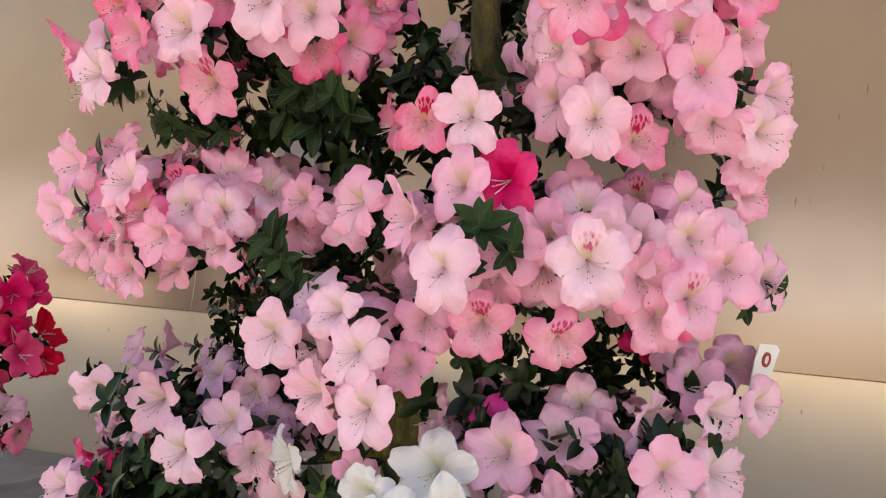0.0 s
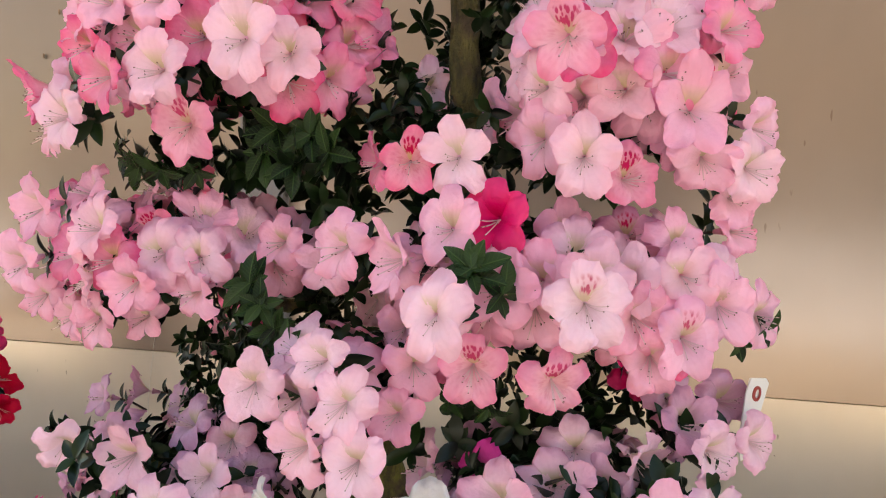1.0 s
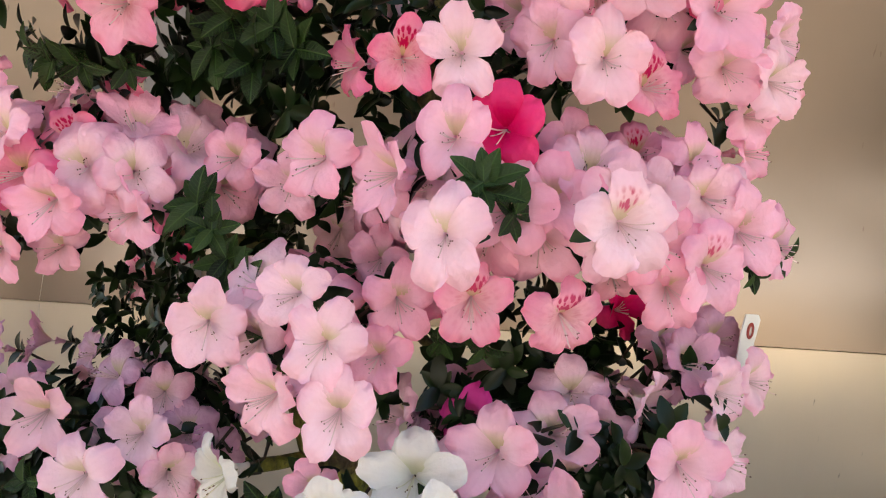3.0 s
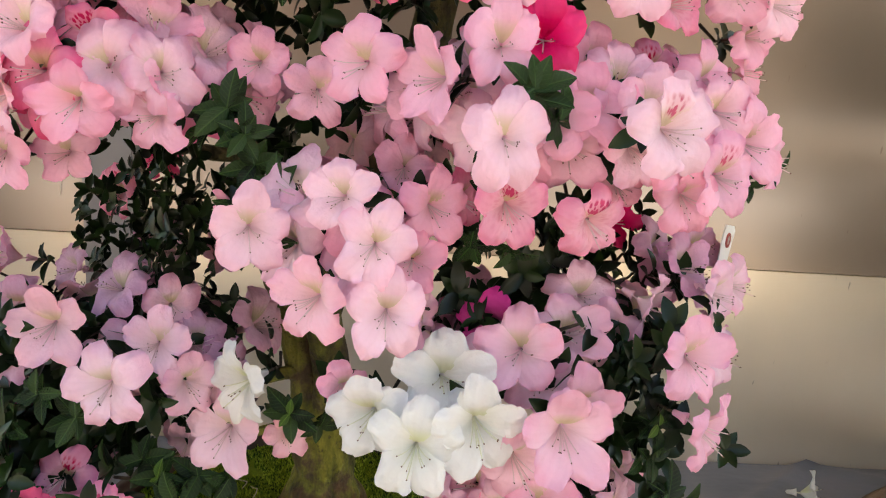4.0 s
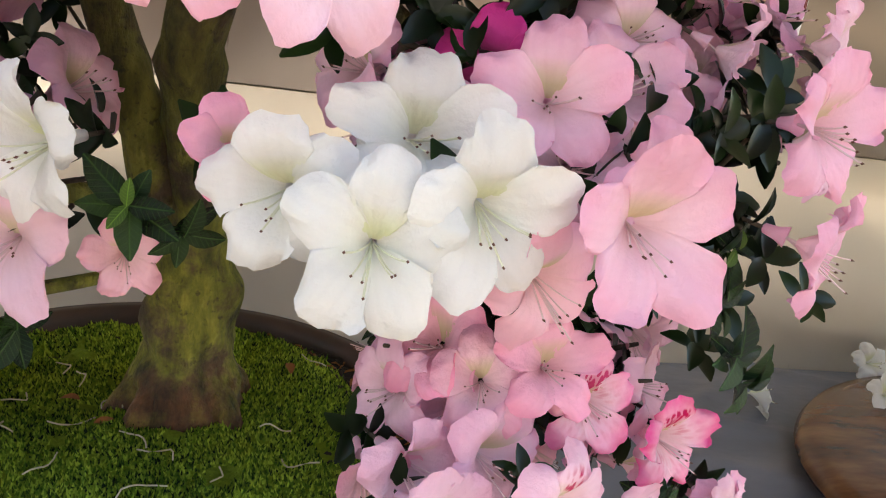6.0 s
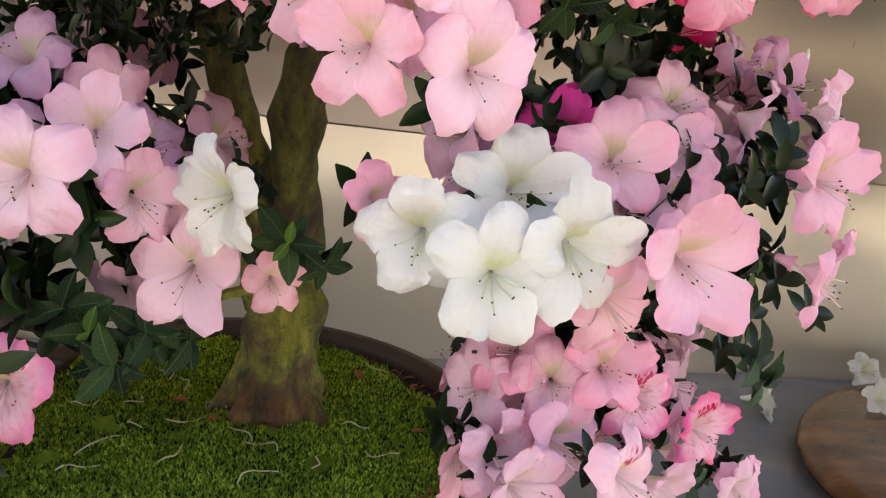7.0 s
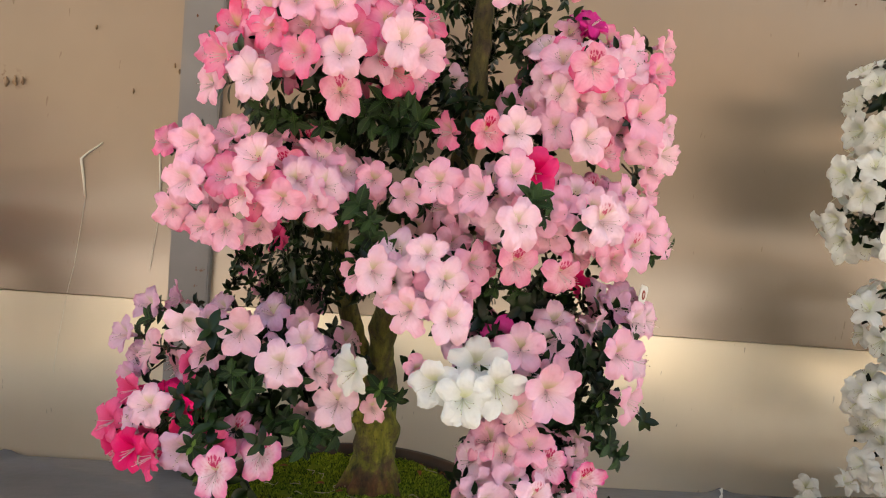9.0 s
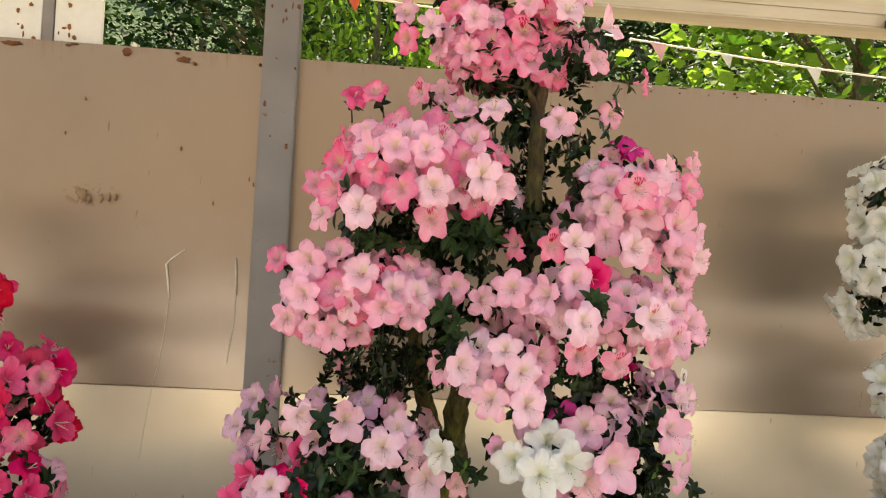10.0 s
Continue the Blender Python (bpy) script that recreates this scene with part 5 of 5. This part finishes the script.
for x, y, w in ((-0.128, 0.165, 0.9), (-0.094, 0.20, 1.9), (-0.088, 0.13, 0.0), (0.052, 0.14, 0.1), (-0.020, 0.105, 2.6), (0.083, 0.26, 2.4), (-0.059, 0.165, 1.5), (-0.155, 0.07, 0.2), (-0.09, 0.08, 1.0), (0.066, 0.085, 2.7), (0.02, 0.075, 1.4), (-0.11, 0.22, 2.0), (-0.13, 0.12, 2.2), (-0.04, 0.12, 2.5), (-0.17, 0.15, 0.1), (-0.075, 0.175, 1.3), (-0.03, 0.06, 0.4), (-0.15, 0.10, 0.5)):
    ln, bow = rng.uniform(0.018, 0.034), rng.uniform(-0.012, 0.012)
    pts = []
    for i in range(7):
        t = i / 6 - 0.5
        px, py = x + ln * t * math.cos(w) - bow * (t * t * 4) * math.sin(w), y + ln * t * math.sin(w) + bow * (t * t * 4) * math.cos(w)
        pts.append((px, py, moss_height(px, py) + 0.0035 + 0.002 * math.sin(i)))
    tagged(link_mesh("fallen_stamen", *tube(pts, [0.0006] * 7, 5), THREAD), "dry curled pale stamen fallen on the moss", "stamen", "fallen stamens")
for x, y in ((-0.060, 0.135), (-0.09, 0.165), (0.12, 0.24), (0.10, 0.13), (-0.155, 0.24), (0.06, 0.24)):
    vv, ff = LEAF_SHAPES[2]
    m = Matrix.Translation((x, y, moss_height(x, y) + 0.004)) @ Matrix.Rotation(rng.uniform(0, 6), 4, "Z") @ Matrix.Diagonal((0.016, 0.016, 0.016, 1))
    tagged(link_mesh("dead_leaf", [m @ Vector(v) for v in vv], ff, DEADLEAF), "small dead orange leaf on the moss", "leaf", "dead leaves")

litter = Pile()
for i in range(260):
    w, d = rng.uniform(-1.2, 1.3), rng.uniform(0.165, 0.199)
    x, y = PX + d * math.cos(w), PY + d * math.sin(w)
    z, a, ln = RIM - 0.012, rng.uniform(0, 3.14), rng.uniform(0.002, 0.006)
    litter.add(*tube([(x - ln * math.cos(a), y - ln * math.sin(a), z), (x, y, z + 0.0015), (x + ln * math.cos(a), y + ln * math.sin(a), z)], [0.0005, 0.0010, 0.0005], 4), slot=rng.randrange(2))
tagged(litter.done("litter", [TWIG, DEADLEAF]), "brown crumbs of dead leaf and twig on the soil", "litter", kind="stuff")

# ---- polished wood slab with fallen white flowers ----
slab = tagged(new("wood_slab"), "polished brown burl wood slab with a rounded edge on the bench", "stand")
ring = []
for k in range(72):
    w = 2 * math.pi * k / 72
    rr = 1 + 0.025 * noise.noise((math.cos(w) * 1.5, math.sin(w) * 1.5, 2.0))
    ring.append((1.12 + 0.46 * rr * math.cos(w), 0.27 + 0.325 * rr * math.sin(w)))
verts, faces = [], []
LEVELS = ((0.90, TABLE - 0.002), (0.985, TABLE + 0.004), (1.0, TABLE + 0.014), (0.985, TABLE + 0.024), (0.94, TABLE + 0.028), (0.5, TABLE + 0.028))
for s, z in LEVELS:
    verts += [(1.12 + (x - 1.12) * s, 0.27 + (y - 0.27) * s, z) for x, y in ring]
for i in range(len(LEVELS) - 1):
    faces += [(i * 72 + k, i * 72 + (k + 1) % 72, (i + 1) * 72 + (k + 1) % 72, (i + 1) * 72 + k) for k in range(72)]
faces += [tuple(range(72))[::-1], tuple(range(72 * 5, 72 * 6))]
link_mesh("slab_body", verts, faces, SLAB, slab)


def fallen(x, y, z, direction, r, seed):
    rr = random.Random(seed)
    ob = place_flower(None, "white", Vector((x, y, z)), direction, r, rr)
    ob.name = "fallen_flower"
    return tagged(ob, "fallen white azalea flower lying on its side", "flower", "fallen flowers")


fallen(0.722, 0.505, 0.764, (0.85, -0.3, 0.12), 0.040, 3)
fallen(0.886, 0.470, 0.792, (-0.2, -0.7, 0.6), 0.030, 4)
fallen(0.954, 0.585, 0.788, (-0.1, -0.8, 0.5), 0.034, 5)
fallen(1.053, 0.600, 0.800, (0.3, -0.5, 0.5), 0.032, 6)
fallen(0.93, 0.40, 0.790, (0.2, 0.3, 0.9), 0.03, 7)


# ---- neighbouring azaleas ----
def neighbour(name, label, foot, sprays, kinds, seed, size=0.032, step=0.043, leaves=26):
    """A smaller-scale build of an azalea: trunk, a branch to every spray, flowers over the spray and leaves inside it."""
    rng = random.Random(seed)
    tree = tagged(new(name), label, "azalea tree")
    fx, fy, fz = foot
    top = max(s[0][2] for s in sprays)
    ctrl = [(fx, fy, fz - 0.005, 0.032), (fx + 0.01, fy, fz + 0.10, 0.022), (fx - 0.015, fy, fz + 0.32, 0.018), (fx + 0.02, fy - 0.01, fz + 0.6, 0.014), (fx, fy, top, 0.006)]
    pts, rad = bend(ctrl, 30)
    link_mesh("trunk", *tube(pts, rad, 12, 0.3), BARK, tree)
    placed, green = [], Pile()
    for c, r in sprays:
        c = Vector(c)
        a = min(pts, key=lambda p: abs(p.z - c.z + 0.06))
        mid = a.lerp(c, 0.5) + Vector((0, 0, -0.02))
        bp, br = bend([(*a, 0.009), (*mid, 0.006), (*c, 0.003)], 10)
        link_mesh("branch", *tube(bp, br, 7, 0.3), BARK, tree)
        misses = 0
        while misses < 90:
            w, h = rng.uniform(0, 2 * math.pi), rng.uniform(-0.75, 0.95)
            d = Vector((math.cos(w) * math.sqrt(1 - h * h), math.sin(w) * math.sqrt(1 - h * h), h))
            at = c + Vector((d.x * r[0], d.y * r[1], d.z * r[2])) * rng.uniform(0.86, 1.05)
            if any((at - q).length < step for q in placed) or d.y > 0.55:
                misses += 1
                continue
            placed.append(at)
            f = d + Vector((rng.gauss(0, 0.25), -0.45 + rng.gauss(0, 0.2), rng.gauss(0.05, 0.2)))
            place_flower(tree, rng.choice(kinds), at, f, size * rng.uniform(0.88, 1.08), rng)
            rosette(None, at - f.normalized() * size, f, 4, 0.028, rng, green)
        for i in range(leaves):
            d = Vector((rng.gauss(0, 1), rng.gauss(0, 1), rng.gauss(0, 1))).normalized()
            rosette(None, c + Vector((d.x * r[0], d.y * r[1], d.z * r[2])) * rng.uniform(0.4, 0.95), d, 6, 0.030, rng, green)
    tagged(green.done("foliage", [LEAF_SHADED], tree), "azalea leaves in the same shade-darkened green", kind="stuff")
    return tree


neighbour("white_azalea", "white-flowered azalea bonsai standing on the polished wood slab", (1.10, 0.36, TABLE + 0.028), [
    ((0.90, 0.31, 1.58), (0.12, 0.12, 0.11)), ((0.90, 0.33, 1.46), (0.13, 0.13, 0.07)), ((0.93, 0.36, 1.37), (0.14, 0.12, 0.06)), ((0.97, 0.30, 1.20), (0.13, 0.14, 0.08)),
    ((0.97, 0.28, 1.07), (0.14, 0.14, 0.07)), ((0.99, 0.30, 0.95), (0.13, 0.13, 0.07)), ((1.16, 0.36, 1.72), (0.14, 0.12, 0.10)), ((1.20, 0.34, 1.45), (0.16, 0.14, 0.12)), ((1.2, 0.32, 1.1), (0.15, 0.14, 0.14))], ["white"], 41, 0.034)
neighbour("red_azalea", "crimson and rose-flowered azalea bonsai with dark leaves", (-1.0, 0.30, TABLE), [
    ((-0.87, 0.30, 1.16), (0.14, 0.13, 0.07)), ((-0.84, 0.33, 1.07), (0.11, 0.11, 0.06)), ((-0.95, 0.27, 1.30), (0.12, 0.12, 0.06)), ((-1.03, 0.26, 1.44), (0.09, 0.09, 0.07)), ((-1.15, 0.28, 1.15), (0.13, 0.13, 0.1))], ["scarlet", "red", "scarlet", "red", "rose"], 42, 0.034)
neighbour("rose_azalea", "low rose pink azalea beside the crimson one", (-0.92, 0.2, TABLE), [
    ((-0.83, 0.24, 0.98), (0.13, 0.10, 0.07)), ((-0.95, 0.17, 0.93), (0.12, 0.12, 0.08))], ["rose", "pink", "red"], 43, 0.033)

# ---- bunting outside ----
bunting = tagged(new("bunting"), "white cord with small pennants strung outside", "bunting")
pts = [(x, 1.60, 2.325 - 0.0625 * (x + 0.317) + 0.012 * math.cos(x * 2.2)) for x in [-2.2 + 0.2 * i for i in range(26)]]
link_mesh("cord", *tube(pts, [0.0035] * len(pts), 6), CORD, bunting)
for x in (-2.2, 2.8):
    link_mesh("pole", *tube([(x, 1.6, 0.0), (x, 1.6, 1.3), (x, 1.6, 2.6)], [0.02, 0.02, 0.02], 8), TIMBER, bunting)
TINTS = {"red": simple("flag_red", (0.75, 0.13, 0.08), None, 0.7, bumps=0.1), "pink": simple("flag_pink", (0.80, 0.48, 0.58), None, 0.7, bumps=0.1), "white": simple("flag_white", (0.75, 0.78, 0.82), None, 0.7, bumps=0.1)}
for x, tint, w in ((-0.317, "red", 0.05), (-0.150, "pink", 0.05), (0.80, "pink", 0.06), (1.057, "white", 0.045), (1.394, "white", 0.055), (-0.62, "white", 0.05), (-0.95, "pink", 0.05), (0.52, "red", 0.05), (1.75, "pink", 0.05)):
    z = 2.325 - 0.0625 * (x + 0.317) + 0.012 * math.cos(x * 2.2)
    vv = [(x - w / 2, 1.598, z), (x + w / 2, 1.594, z - 0.003), (x + 0.01, 1.588, z - w * 1.15), (x - w / 2, 1.600, z), (x + w / 2, 1.596, z - 0.003), (x + 0.01, 1.590, z - w * 1.15)]
    link_mesh("pennant", vv, [(0, 2, 1), (3, 4, 5), (0, 1, 4, 3), (1, 2, 5, 4), (2, 0, 3, 5)], TINTS[tint], bunting, tint + " triangular pennant", smooth=False)


# ---- woods behind the wall, and an unseen tree line added across the path ----
def broadleaf(seed, height, spread, low, count, size, mat):
    """A broad-leaved tree: tapered trunk, limbs and a crown of many single leaves in clumps."""
    rng = random.Random(seed)
    tree = tagged(new("broadleaf_tree"), "green broad-leaved tree with a dense leafy crown", "tree", "trees round the shelter")
    pts, rad = bend([(0, 0, -0.1, 0.16), (0.1, 0.05, height * 0.3, 0.12), (-0.05, 0, height * 0.6, 0.08), (0, 0, height * 0.9, 0.03)], 18)
    link_mesh("trunk", *tube(pts, rad, 10, 0.2), BARK, tree)
    verts, faces = [], []
    for i in range(count):
        w, t = rng.uniform(0, 2 * math.pi), rng.random()
        z = low + (height - low) * t
        d = spread * math.sqrt(rng.uniform(0.15, 1.0)) * (0.55 + 0.45 * math.sin(math.pi * min(1, t * 0.9 + 0.15)))
        c = Vector((d * math.cos(w), d * math.sin(w), z))
        if i % 6 == 0:
            a = pts[min(18, max(2, int(18 * (z - 0.4) / height)))]
            bp, br = bend([(*a, 0.035), (*(a.lerp(c, 0.5) + Vector((0, 0, 0.1))), 0.02), (*c, 0.006)], 5)
            link_mesh("limb", *tube(bp, br, 5), BARK, tree)
        for k in range(42):
            o = c + Vector((rng.gauss(0, 0.20), rng.gauss(0, 0.20), rng.gauss(0, 0.10)))
            ax = Vector((rng.gauss(0, 1), rng.gauss(0, 1), rng.gauss(-0.3, 0.5))).normalized()
            sd = ax.cross(Vector((rng.gauss(0, 0.4), rng.gauss(0, 0.4), 1))).normalized()
            s = size * rng.uniform(0.6, 1.3)
            b = len(verts)
            verts += [o, o + ax * s * 0.45 + sd * s * 0.32, o + ax * s, o + ax * s * 0.45 - sd * s * 0.32]
            faces.append((b, b + 1, b + 2, b + 3))
    tagged(link_mesh("crown", verts, faces, mat, tree, smooth=False), kind="stuff")
    return tree


tagged(link_mesh("backdrop", [(x * 2.0 - 40, 9.5 + y * 1.2 + 0.8 * noise.noise((x * 0.3, y * 0.5, 1)), -0.3 + y * 0.75 + 0.9 * noise.noise((x * 0.4, y * 0.6, 4))) for y in range(18) for x in range(41)],
    [(y * 41 + x, y * 41 + x + 1, y * 41 + x + 42, y * 41 + x + 41) for y in range(17) for x in range(40)], HILL), "wooded hillside with dark green undergrowth", "hillside", kind="structure")
near = broadleaf(3, 4.6, 1.6, 1.5, 170, 0.14, WOODS_SUNLIT)
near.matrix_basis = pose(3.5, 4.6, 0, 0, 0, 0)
big = broadleaf(4, 7.0, 2.4, 0.4, 420, 0.11, WOODS_SHADE)
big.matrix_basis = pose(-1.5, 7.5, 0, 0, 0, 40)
for x, y, w in ((-6.0, 8.5, 10), (2.5, 9.5, 90), (7.0, 8.0, 200), (-3.5, 12.5, 140), (5.0, 13.5, 300), (0.5, 13.0, 60), (-9.0, 13.0, 20), (10.5, 13.0, 250),
                # unseen row beyond the yard wall, added to darken the sheets' reflection
                (-7.0, -11.0, 30), (-2.5, -12.0, 80), (2.5, -11.5, 150), (7.0, -12.0, 260), (-11.0, -12.5, 200), (11.5, -11.0, 310)):
    copy_thing(big, pose(x, y, 0, 0, 0, w))
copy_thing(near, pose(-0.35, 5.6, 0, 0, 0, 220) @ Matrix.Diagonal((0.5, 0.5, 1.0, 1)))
